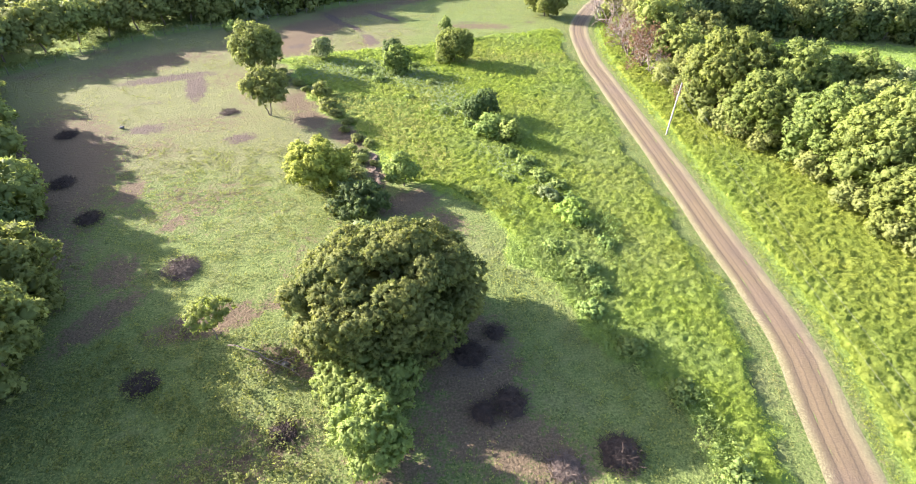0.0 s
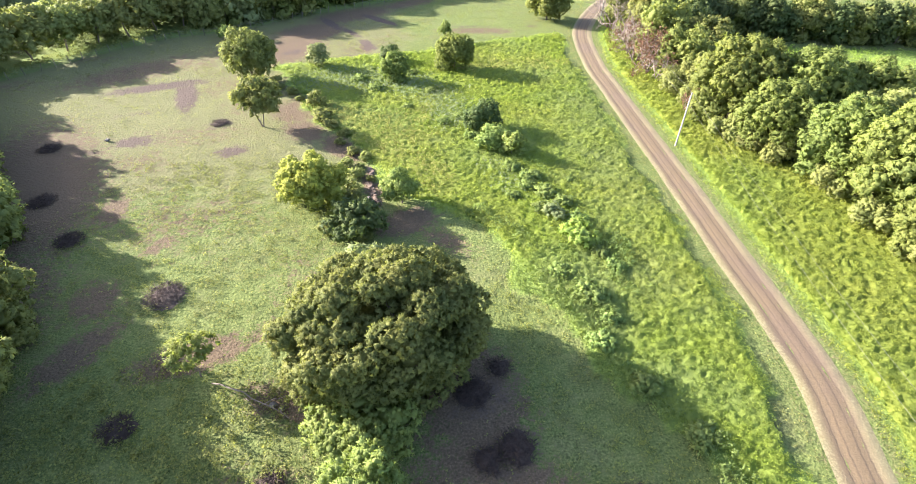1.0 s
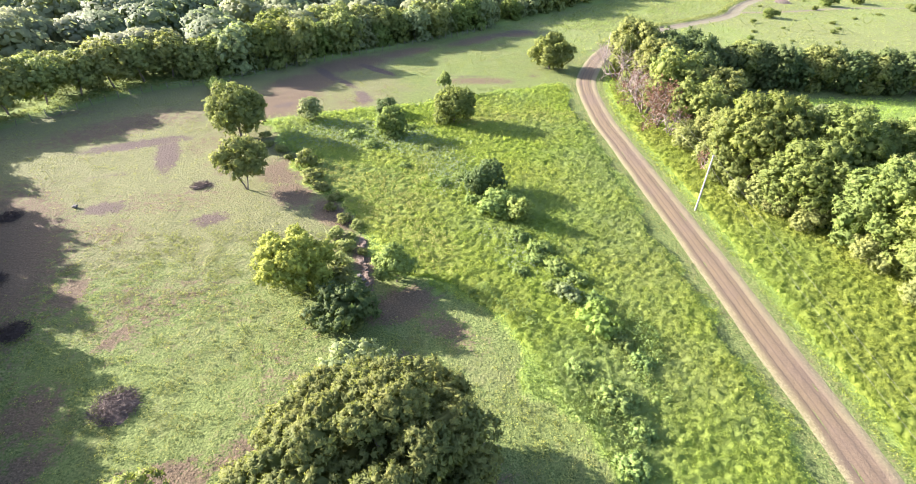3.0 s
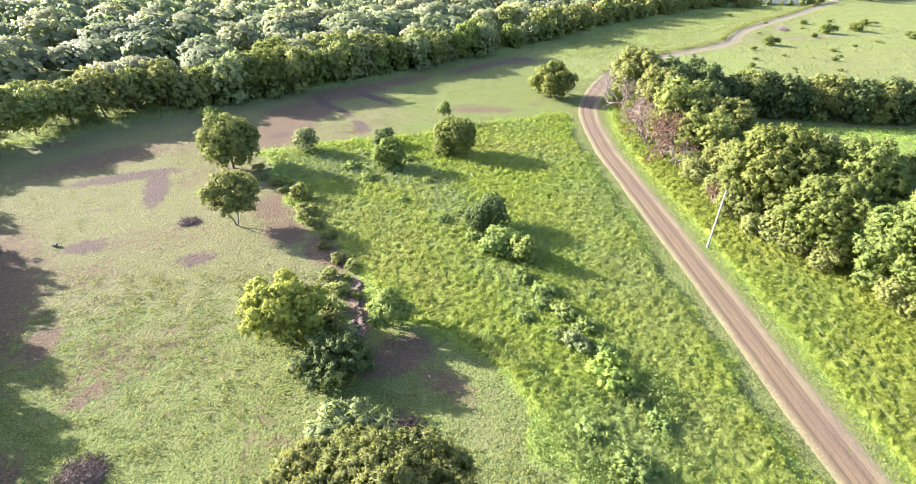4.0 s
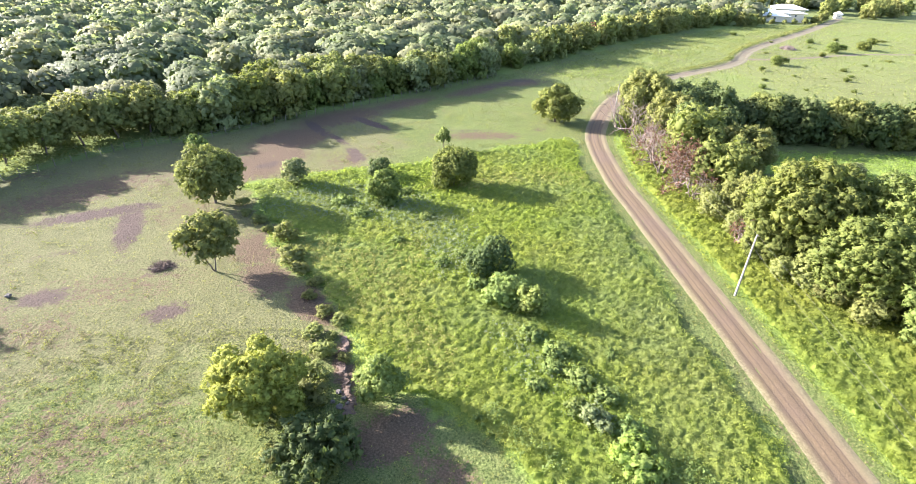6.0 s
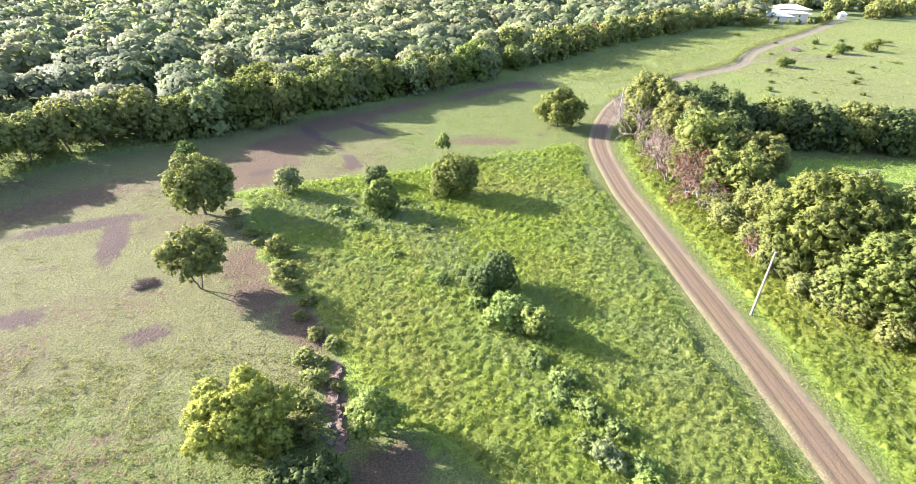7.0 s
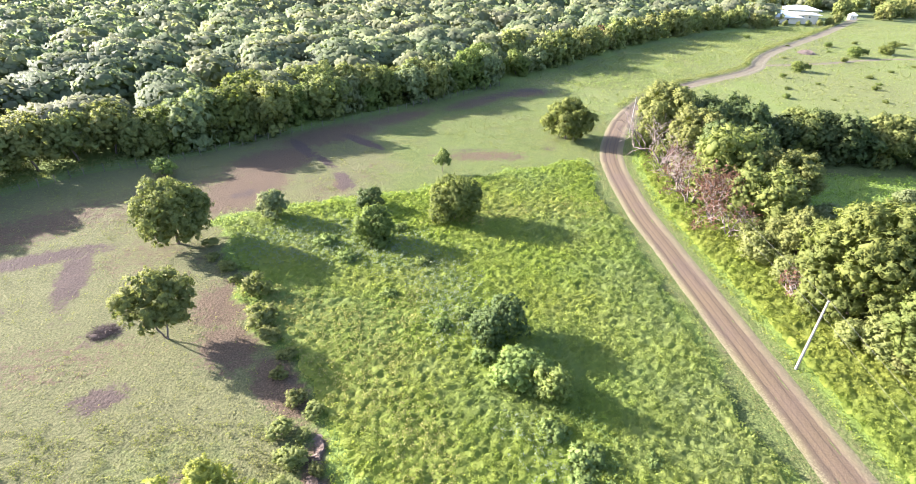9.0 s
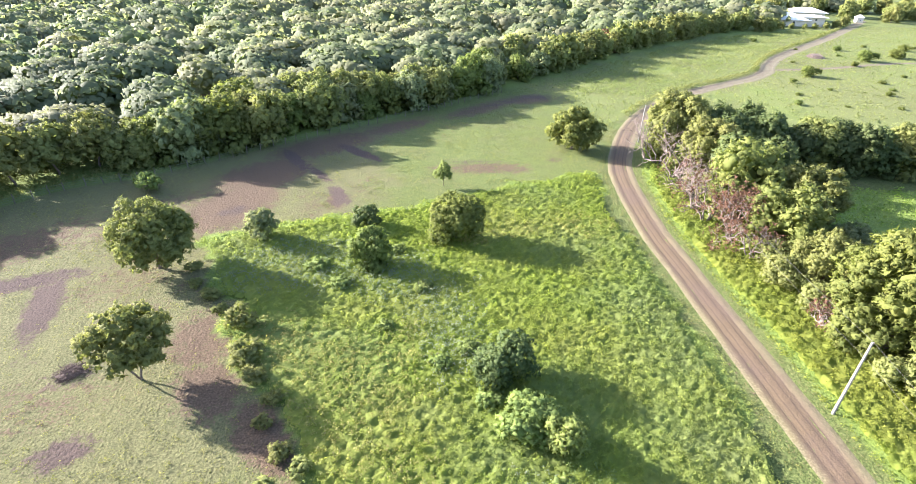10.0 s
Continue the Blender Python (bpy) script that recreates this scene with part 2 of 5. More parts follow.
L_HEDGE = leaf_material("hedge_tree_leaves", (0.1, 0.14, 0.026), (0.182, 0.23, 0.041), (0.254, 0.295, 0.059), 0.5, 0.45, 0.12, (0.13, 0.18, 0.05))
L_OLIVE = leaf_material("olive_hedge_leaves", (0.128, 0.168, 0.032), (0.214, 0.261, 0.049), (0.302, 0.336, 0.071), 0.48, 0.45, 0.3, (0.18, 0.24, 0.055))
L_FOREST = leaf_material("scrub_forest_leaves", (0.214, 0.256, 0.141), (0.312, 0.363, 0.198), (0.413, 0.462, 0.264), 0.6, 0.42, 0.02, (0.20, 0.20, 0.15), None, True, gloss=0.15)
L_WEED = leaf_material("tall_weed_leaves", (0.254, 0.373, 0.032), (0.286, 0.405, 0.039), (0.324, 0.437, 0.054), 0.58, 0.55, 0.05, (0.385, 0.405, 0.10), (0.25, 0.35, 0.12), False, 0.75)
L_MEADOW = leaf_material("far_meadow_leaves", (0.179, 0.23, 0.056), (0.252, 0.308, 0.074), (0.319, 0.364, 0.101), 0.45, 0.6, 0.03, (0.33, 0.32, 0.14))
L_VERGE = leaf_material("yellow_green_verge_leaves", (0.235, 0.33, 0.03), (0.28, 0.375, 0.04), (0.335, 0.41, 0.055), 0.58, 0.55, 0.06, (0.37, 0.4, 0.05), (0.23, 0.35, 0.055), False, 0.7)
L_GRASS = leaf_material("short_pasture_grass", (0.19, 0.225, 0.04), (0.24, 0.275, 0.052), (0.295, 0.32, 0.075), 0.42, 0.6, 0.15, (0.27, 0.255, 0.14))
L_SILVER = leaf_material("silvery_weed_leaves", (0.2, 0.25, 0.125), (0.24, 0.285, 0.15), (0.295, 0.33, 0.185), 0.45, 0.55, 0.3, (0.22, 0.32, 0.09))
L_OCHRE = leaf_material("yellowing_weed_leaves", (0.26, 0.275, 0.062), (0.31, 0.308, 0.076), (0.355, 0.335, 0.1), 0.4, 0.6, 0.3, (0.27, 0.33, 0.08))
L_STRAW = leaf_material("dry_roadside_grass", (0.18, 0.165, 0.07), (0.245, 0.225, 0.1), (0.3, 0.29, 0.13), 0.4, 0.6, 0.4, (0.16, 0.2, 0.06))
L_DRY = leaf_material("dry_red_leaves", (0.12, 0.07, 0.038), (0.2, 0.11, 0.06), (0.27, 0.175, 0.1), 0.3, 0.6, 0.4)
L_VINE = leaf_material("vine_leaves", (0.115, 0.175, 0.035), (0.21, 0.275, 0.052), (0.32, 0.375, 0.09), 0.42, 0.45, 0.5)

# ---- mesh helpers ----
def mesh_of(name, verts, faces, material, smooth=False):
    """A mesh from arrays; faces is (n, 4) or (n, 3)."""
    me = bpy.data.meshes.new(name)
    verts, faces = np.asarray(verts, np.float32), np.asarray(faces, np.int32)
    n, k = faces.shape
    me.vertices.add(len(verts))
    me.vertices.foreach_set("co", verts.ravel())
    me.loops.add(n * k)
    me.loops.foreach_set("vertex_index", faces.ravel())
    me.polygons.add(n)
    me.polygons.foreach_set("loop_start", np.arange(n, dtype=np.int32) * k)
    me.polygons.foreach_set("loop_total", np.full(n, k, np.int32))
    me.polygons.foreach_set("use_smooth", np.full(n, smooth))
    me.update(calc_edges=True)
    me.materials.append(material)
    return me


def bm_mesh(name, bm, material, smooth=False):
    me = bpy.data.meshes.new(name)
    bm.to_mesh(me)
    bm.free()
    for p in me.polygons:
        p.use_smooth = smooth
    me.materials.append(material)
    return me


def part(name, me, parent, label="", at=None):
    ob = new(name, me)
    ob.parent = parent
    if at is not None:
        ob.matrix_basis = at
    if label:
        ob["label"] = label
    return ob


def box_mesh(name, sx, sy, sz, material, bevel=0.0, z0=0.0):
    bm = bmesh.new()
    bmesh.ops.create_cube(bm, size=1.0, matrix=Matrix.Translation((0, 0, z0 + sz / 2)) @ Matrix.Diagonal((sx, sy, sz, 1)))
    if bevel:
        bmesh.ops.bevel(bm, geom=bm.edges[:], offset=bevel, segments=1, affect="EDGES")
    return bm_mesh(name, bm, material)


def value_noise(x, y, scale, seed=0, octaves=4):
    """Smooth noise over the plan, 0 to 1."""
    out, amp, total = np.zeros_like(x, dtype=float), 1.0, 0.0
    for o in range(octaves):
        g = np.random.default_rng(seed * 31 + o).random((64, 64))
        u, v = x * scale * 2 ** o, y * scale * 2 ** o
        i, j = np.floor(u).astype(int), np.floor(v).astype(int)
        fu, fv = u - i, v - j
        fu, fv = fu * fu * (3 - 2 * fu), fv * fv * (3 - 2 * fv)
        a, b = g[i % 64, j % 64], g[(i + 1) % 64, j % 64]
        c, d = g[i % 64, (j + 1) % 64], g[(i + 1) % 64, (j + 1) % 64]
        out += amp * ((a * (1 - fu) + b * fu) * (1 - fv) + (c * (1 - fu) + d * fu) * fv)
        total += amp
        amp *= 0.55
    return out / total


def inside(x, y, poly):
    """Which points of the plan lie in a polygon."""
    res = np.zeros(x.shape, bool)
    for (x0, y0), (x1, y1) in zip(poly, poly[1:] + poly[:1]):
        cross = ((y0 > y) != (y1 > y)) & (x < (x1 - x0) * (y - y0) / (y1 - y0 + 1e-9) + x0)
        res ^= cross
    return res


def edge_distance(x, y, line):
    """Distance of points to a polyline."""
    best = np.full(x.shape, 1e9)
    for (x0, y0), (x1, y1) in zip(line, line[1:]):
        dx, dy = x1 - x0, y1 - y0
        s = np.clip(((x - x0) * dx + (y - y0) * dy) / (dx * dx + dy * dy), 0, 1)
        best = np.minimum(best, np.hypot(x - x0 - s * dx, y - y0 - s * dy))
    return best


def smooth_line(points, step):
    """Points at even steps along a Catmull-Rom curve through the given ones."""
    p = np.array([points[0], *points, points[-1]], float)
    out = []
    for i in range(1, len(p) - 2):
        n = max(2, int(np.linalg.norm(p[i + 1] - p[i]) / step))
        for s in np.arange(n) / n:
            out.append(0.5 * (2 * p[i] + (p[i + 1] - p[i - 1]) * s + (2 * p[i - 1] - 5 * p[i] + 4 * p[i + 1] - p[i + 2]) * s ** 2 + (3 * p[i] - p[i - 1] - 3 * p[i + 1] + p[i + 2]) * s ** 3))
    return np.array(out + [p[-2]])


def ragged(x, y, poly, reach=3.0, seed=40):
    """As inside, with an uneven outline."""
    a, b = value_noise(x, y, 0.22, seed, 3) - 0.5, value_noise(x + 50, y + 50, 0.22, seed + 1, 3) - 0.5
    return inside(x + 2 * reach * a, y + 2 * reach * b, poly)


def unit(v):
    return v / np.maximum(np.linalg.norm(v, axis=-1, keepdims=True), 1e-9)


def blades(P, axis, N, length, width, fold=0.15):
    """One folded leaf blade a row: base, two sides, tip."""
    axis = unit(axis)
    side = unit(np.cross(axis, N))
    up = np.cross(side, axis)
    L, W = length[:, None], width[:, None]
    mid = P + axis * L * 0.45
    v = np.stack([P, mid + side * W * 0.5 + up * W * fold, P + axis * L - up * L * 0.12, mid - side * W * 0.5 + up * W * fold], 1).reshape(-1, 3)
    f = np.arange(len(P) * 4).reshape(-1, 4)
    return v, f


def rosettes(rng, P, N, size, k, wide=0.42, lift=0.35, loose=0.5):
    """k leaves fanned round each point, on the side that N faces."""
    n = len(P)
    ref = unit(rng.normal(size=(n, 3)))
    u = unit(np.cross(N, ref))
    w = np.cross(N, u)
    ang = (np.arange(k)[None] / k * 2 * math.pi + rng.uniform(-0.5, 0.5, (n, k)))[..., None]
    ax = u[:, None] * np.cos(ang) + w[:, None] * np.sin(ang) + N[:, None] * (lift + rng.uniform(-0.25, 0.35, (n, k, 1)))
    Nn = unit(N[:, None] + loose * rng.normal(size=(n, k, 3)))
    s = np.repeat(size, k) * rng.uniform(0.7, 1.25, n * k)
    return blades(np.repeat(P, k, 0), ax.reshape(-1, 3), Nn.reshape(-1, 3), s, s * wide * rng.uniform(0.8, 1.25, n * k))


def shade_by(me, normals):
    """Let the leaves take the light as the masses that they cover."""
    me.polygons.foreach_set("use_smooth", np.ones(len(me.polygons), bool))
    a = me.attributes.new("custom_normal", "FLOAT_VECTOR", "POINT")
    a.data.foreach_set("vector", unit(normals).astype(np.float32).ravel())
    me.update()
    return me


def leaf_normals(v, f, outer, own=0.2):
    """Leaves with their fronts outwards, and normals: mostly the mass's side, partly the leaf's own."""
    q = v[f]
    g = unit(np.cross(q[:, 2] - q[:, 0], q[:, 3] - q[:, 1]))
    back = (g * outer[f[:, 0]]).sum(1) < 0
    f = f.copy()
    f[back] = f[back][:, ::-1]
    return f, unit(outer + own * np.repeat(np.where(back[:, None], -g, g), 4, 0))


def join(pieces):
    """Several (verts, faces) as one."""
    vs, fs, n = [], [], 0
    for v, f in pieces:
        vs.append(v), fs.append(f + n)
        n += len(v)
    return np.concatenate(vs), np.concatenate(fs)


def tube(points, radii, sides=5):
    """A tapered tube along points."""
    p, r = np.asarray(points, float), np.asarray(radii, float)
    d = unit(np.gradient(p, axis=0))
    ref = np.where(np.abs(d[:, 2:3]) > 0.9, np.array([[1.0, 0, 0]]), np.array([[0, 0, 1.0]]))
    u = unit(np.cross(d, ref))
    w = np.cross(d, u)
    a = np.arange(sides) / sides * 2 * math.pi
    v = (p[:, None] + r[:, None, None] * (u[:, None] * np.cos(a)[None, :, None] + w[:, None] * np.sin(a)[None, :, None])).reshape(-1, 3)
    i, j = np.arange(len(p) - 1)[:, None] * sides, np.arange(sides)[None]
    f = np.stack([i + j, i + (j + 1) % sides, i + sides + (j + 1) % sides, i + sides + j], -1).reshape(-1, 4)
    return v, f


def limb(rng, a, b, r0, r1, wobble=0.08, n=6, sides=5):
    a, b = np.asarray(a, float), np.asarray(b, float)
    s = np.linspace(0, 1, n)[:, None]
    p = a + (b - a) * s
    p[1:-1] += rng.normal(size=(n - 2, 3)) * np.linalg.norm(b - a) * wobble * 0.5
    p[:, 2] += (np.sin(s[:, 0] * math.pi)) * np.linalg.norm((b - a)[:2]) * 0.08
    return tube(p, r0 + (r1 - r0) * s[:, 0], sides)


def lumps_of(rng, rx, ry, z0, z1, n, spread=0.62, size=(0.28, 0.45)):
    """Foliage masses that fill a crown between z0 and z1: rows of centre and radii."""
    cz, rz = (z0 + z1) / 2, (z1 - z0) / 2
    out = [(0, 0, cz - 0.05 * rz, rx * 0.62, ry * 0.62, rz * 0.72)]
    for i in range(n):
        th, up = rng.uniform(0, 2 * math.pi), rng.uniform(-0.65, 1.0)
        if n >= 26:
            th, up = i * 2.39996 + rng.normal() * 0.3, min(1.0, -0.7 + 1.7 * (i + 0.5) / n + rng.normal() * 0.08)
        c = math.sqrt(max(0.0, 1 - up * up))
        s = rng.uniform(*size)
        k = 1.0 - s * 0.9 + rng.uniform(-0.08, 0.08)
        out.append((rx * k * c * math.cos(th), ry * k * c * math.sin(th), cz + rz * k * up, rx * s, ry * s, rz * s * 1.15))
    return np.array(out)


def crown_points(rng, lumps, spacing, inner=0.25, lift=0.35):
    """Points and normals over the outside of the foliage masses, and some within."""
    Ps, Ns = [], []
    for i, (x, y, z, a, b, c) in enumerate(lumps):
        area = 4 * math.pi * ((a * b + a * c + b * c) / 3)
        n = max(12, int(area / spacing ** 2))
        d = unit(rng.normal(size=(n, 3)))
        r = np.where(rng.random((n, 1)) < inner, rng.uniform(0.55, 0.9, (n, 1)), rng.uniform(0.88, 1.1, (n, 1)))
        p = np.array([x, y, z]) + d * r * np.array([a, b, c])
        keep = rng.random(n) < np.where(d[:, 2] < -0.3, 0.45, 1.0)
        for j, (x2, y2, z2, a2, b2, c2) in enumerate(lumps):
            if j != i:
                q = (p - np.array([x2, y2, z2])) / np.array([a2, b2, c2])
                keep &= (q * q).sum(1) > 0.72
        nn = unit(d / np.array([a, b, c]) * min(a, b, c) + np.array([0, 0, lift]))
        Ps.append(p[keep]), Ns.append(nn[keep])
    return np.concatenate(Ps), np.concatenate(Ns)


def ball(sub):
    bm = bmesh.new()
    bmesh.ops.create_icosphere(bm, subdivisions=sub, radius=1.0)
    bm.verts.ensure_lookup_table()
    v, f = np.array([tuple(w.co) for w in bm.verts]), np.array([[w.index for w in c.verts] for c in bm.faces])
    bm.free()
    return v, f


BALL = ball(1)


def masses(rng, lumps, scale):
    """The shaded inside of each foliage mass, uneven and open where masses meet."""
    V, F, N, n = [], [], [], 0
    bv, bf = BALL
    for i, (x, y, z, a, b, c) in enumerate(lumps):
        v = bv * rng.uniform(0.82, 1.08, (len(bv), 1)) * np.array([a, b, c]) * scale + np.array([x, y, z])
        mid = v[bf].mean(1)
        keep = mid[:, 2] > 0.05
        for j, (x2, y2, z2, a2, b2, c2) in enumerate(lumps):
            if j != i:
                q = (mid - np.array([x2, y2, z2])) / (np.array([a2, b2, c2]) * scale)
                keep &= (q * q).sum(1) > 0.7
        V.append(v), F.append(bf[keep] + n), N.append(unit(bv + 0.5 * rng.normal(size=bv.shape)))
        n += len(v)
    F = np.concatenate(F)
    return np.concatenate(V), np.column_stack([F, F[:, 2]]), np.concatenate(N)


def poly_mesh(name, v, f, tri_v, tri_f, material):
    """Leaves as quads and masses as triangles in one mesh."""
    me = bpy.data.meshes.new(name)
    verts = np.concatenate([v, tri_v]).astype(np.float32)
    tri = tri_f[:, :3] + len(v)
    loops = np.concatenate([f.ravel(), tri.ravel()]).astype(np.int32)
    totals = np.concatenate([np.full(len(f), 4), np.full(len(tri), 3)]).astype(np.int32)
    starts = np.concatenate([[0], np.cumsum(totals)[:-1]]).astype(np.int32)
    me.vertices.add(len(verts))
    me.vertices.foreach_set("co", verts.ravel())
    me.loops.add(len(loops))
    me.loops.foreach_set("vertex_index", loops)
    me.polygons.add(len(totals))
    me.polygons.foreach_set("loop_start", starts)
    me.polygons.foreach_set("loop_total", totals)
    me.polygons.foreach_set("use_smooth", np.zeros(len(totals), bool))
    me.update(calc_edges=True)
    me.materials.append(material)
    return me


def set_value(me, name, values):
    a = me.attributes.new(name, "FLOAT", "POINT")
    a.data.foreach_set("value", np.asarray(values, np.float32))


def tufts(rng, C, N, r, k, wide=0.36, cap=0.6, round_=0.6, flat=1.0, vary=0.6):
    """Tufts of foliage: k leaves that stand out all round each point like a mop, over a small uneven leafy cap.
    Two batches, the leaves as quads and the caps as triangles: corners, faces, the side each corner faces, a shade a corner."""
    n = len(C)
    own = rng.random(n)
    d = unit(rng.normal(size=(n, k, 3)) + 0.7 * N[:, None])
    t = unit(np.cross(d, rng.normal(size=(n, k, 3))))
    squash = np.array([1, 1, flat])
    base = C[:, None] + d * r[:, None, None] * rng.uniform(0.3, 0.6, (n, k, 1)) * squash
    L = (r[:, None] * rng.uniform(0.5, 0.85, (n, k))).ravel()
    v, f = blades(base.reshape(-1, 3), (0.75 * t + 0.7 * d + np.array([0, 0, -0.2])).reshape(-1, 3), d.reshape(-1, 3), L, L * wide)
    side = unit(round_ * d + (1.2 - round_) * N[:, None]).reshape(-1, 3)
    f, nrm = leaf_normals(v, f, np.repeat(side, 4, 0), 0.08)
    shade = np.repeat(np.clip(own[:, None] * vary + 0.5 * (1 - vary) + 0.12 * rng.normal(size=(n, k)), 0, 1).ravel(), 4)
    if not cap:
        none = np.zeros((0, 3))
        return (v, f, nrm, shade), (none, none.astype(int), none, np.zeros(0))
    u = unit(np.cross(N, unit(rng.normal(size=(n, 3)))))
    w = np.cross(N, u)
    a = (np.arange(6) / 6 * 2 * math.pi + rng.uniform(-0.3, 0.3, (n, 6)))[..., None]
    D = np.concatenate([N[:, None], unit(u[:, None] * np.cos(a) + w[:, None] * np.sin(a) + 0.1 * N[:, None])], 1)
    V = C[:, None] + D * (cap * r[:, None] * rng.uniform(0.7, 1.15, (n, 7)))[..., None] * squash
    tf = (np.array([(0, 1 + i, 1 + (i + 1) % 6) for i in range(6)])[None] + (np.arange(n) * 7)[:, None, None]).reshape(-1, 3)
    tn = unit(round_ * D + (1.2 - round_) * N[:, None] + 0.15 * round_ * rng.normal(size=D.shape)).reshape(-1, 3)
    # Caps are toned slightly darker than the leaves that cover them.
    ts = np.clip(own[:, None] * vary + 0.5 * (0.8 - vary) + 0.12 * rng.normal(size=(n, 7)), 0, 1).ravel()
    return (v, f, nrm, shade), (V.reshape(-1, 3), tf, tn, ts)


def foliage(name, material, leaves, caps, *more):
    """One mesh of leaves and caps, and further triangle batches."""
    v, f, n, shade = leaves
    tv, tf, tn, ts, count = [], [], [], [], 0
    for a, b, c, d in (caps, *more):
        tv.append(a), tf.append(b[:, :3] + count), tn.append(c), ts.append(d)
        count += len(a)
    me = shade_by(poly_mesh(name, v, f, np.concatenate(tv), np.concatenate(tf), material), np.concatenate([n, *tn]))
    set_value(me, "tuft", np.concatenate([shade, *ts]))
    return me


def leafy_crown(name, rng, lumps, spacing, material, inner=0.15, wide=0.36, solid=0.66, tuft=0.0, full=12):
    """Tufts of leaves over the foliage masses of a crown."""
    tuft = tuft or 1.5 * spacing
    P, N = crown_points(rng, lumps, tuft * 0.8, inner)
    P = P + 0.16 * tuft * rng.normal(size=P.shape)
    leaves, caps = tufts(rng, P, N, tuft * rng.uniform(0.5, 0.85, len(P)), full, wide)
    if not solid:
        return foliage(name, material, leaves, caps)
    # Inner masses get a low tone: shade inside the crown, put into colour.
    tv, tf, tn = masses(rng, lumps, solid)
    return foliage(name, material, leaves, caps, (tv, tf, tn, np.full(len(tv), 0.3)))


def trunk_mesh(rng, lumps, height, r0, stems=1, reach=4):
    pieces = []
    for s in range(stems):
        off = np.array([rng.uniform(-1, 1), rng.uniform(-1, 1), 0]) * (0.0 if stems == 1 else r0 * 1.5)
        fork = np.array([rng.uniform(-0.1, 0.1) * height, rng.uniform(-0.1, 0.1) * height, height * rng.uniform(0.28, 0.4)]) + off * 2
        pieces.append(limb(rng, off - np.array([0, 0, 0.15]), fork, r0, r0 * 0.72, 0.04))
        order = rng.permutation(len(lumps))[:reach]
        for i in order:
            c = lumps[i, :3] + np.array([0, 0, -0.3]) * lumps[i, 5]
            pieces.append(limb(rng, fork, c, r0 * 0.55, r0 * 0.12, 0.12))
            for _ in range(1):
                tip = lumps[i, :3] + unit(rng.normal(size=3)) * lumps[i, 3:6] * 0.8
                pieces.append(limb(rng, c * 0.6 + fork * 0.4, tip, r0 * 0.2, r0 * 0.05, 0.12, 4))
    return join(pieces)


def tree(seed, height, rx, ry, base, n, spacing, leaf, label, category="tree", name="tree", bark=None, stems=1, r0=None, group="", inner=0.15, wide=0.36, lump=(0.28, 0.45), skirt=0, solid=0.66, tuft=0.0, full=12):
    """A tree at the origin: trunk with limbs, and a crown of leaves."""
    rng = np.random.default_rng(seed)
    lumps = lumps_of(rng, rx, ry, base, height, n, size=lump)
    for i in range(skirt):
        th, k1 = rng.uniform(0, 2 * math.pi), rng.uniform(0.22, 0.34)
        lumps = np.vstack([lumps, (rx * 0.62 * math.cos(th), ry * 0.62 * math.sin(th), height * rng.uniform(0.1, 0.22), rx * k1, ry * k1, height * 0.16)])
    root = tagged(new(name), label, category, group)
    v, f = trunk_mesh(rng, lumps, height, r0 or 0.03 * height, stems)
    part("trunk", mesh_of("trunk", v, f, bark or M_BARK, True), root)
    part("crown", leafy_crown("crown", rng, lumps, spacing, leaf, inner, wide, solid, tuft, full), root)
    return root


def stand(ob, x, y, turn=0.0, scale=1.0, z=0.0, tall=1.0):
    ob.matrix_basis = pose(x, y, z, 0, 0, turn) @ Matrix.Diagonal((scale, scale, scale * tall, 1))
    return ob


def put_copy(ob, x, y, turn=0.0, scale=1.0, z=0.0, tall=1.0, label=""):
    keep = ob.scale.copy()
    ob.scale = (1, 1, 1)
    c = copy_thing(ob, pose(x, y, z, 0, 0, turn) @ Matrix.Diagonal((scale, scale, scale * tall, 1)))
    ob.scale = keep
    if label:
        c["label"] = label
    return c

# ---- the plan ----
ROAD = [(22, -30), (27, -5), (31, 10), (32.9, 18), (34.0, 23.4), (35.8, 31), (36.3, 40), (36.3, 49.5), (36.6, 63.4), (36.7, 83), (36.8, 99), (37.0, 113), (39.5, 133), (44.4, 146.6), (51.5, 160.5), (60, 172.5), (71, 184), (83.3, 193.7), (97.7, 203), (109.5, 210.5), (120, 220), (127, 230), (141, 246), (165.5, 268), (191, 290), (216, 313), (239, 334.5), (262, 358)]
TRACK = [(121, 221), (125, 222.8), (138, 224.6), (149, 227), (170.6, 234), (186, 237.5), (203, 238), (240, 240), (300, 246)]
FENCE = [(-80, 96), (-67.3, 113.6), (-56, 126.7), (-46.4, 131), (-37.3, 137.8), (-27.2, 147), (-15.2, 156.2), (-1.3, 167.4), (15.3, 181.4), (24.9, 190.1), (35.9, 201.5), (62.8, 228.5), (90, 254.4), (139.9, 294.6), (183, 318)]
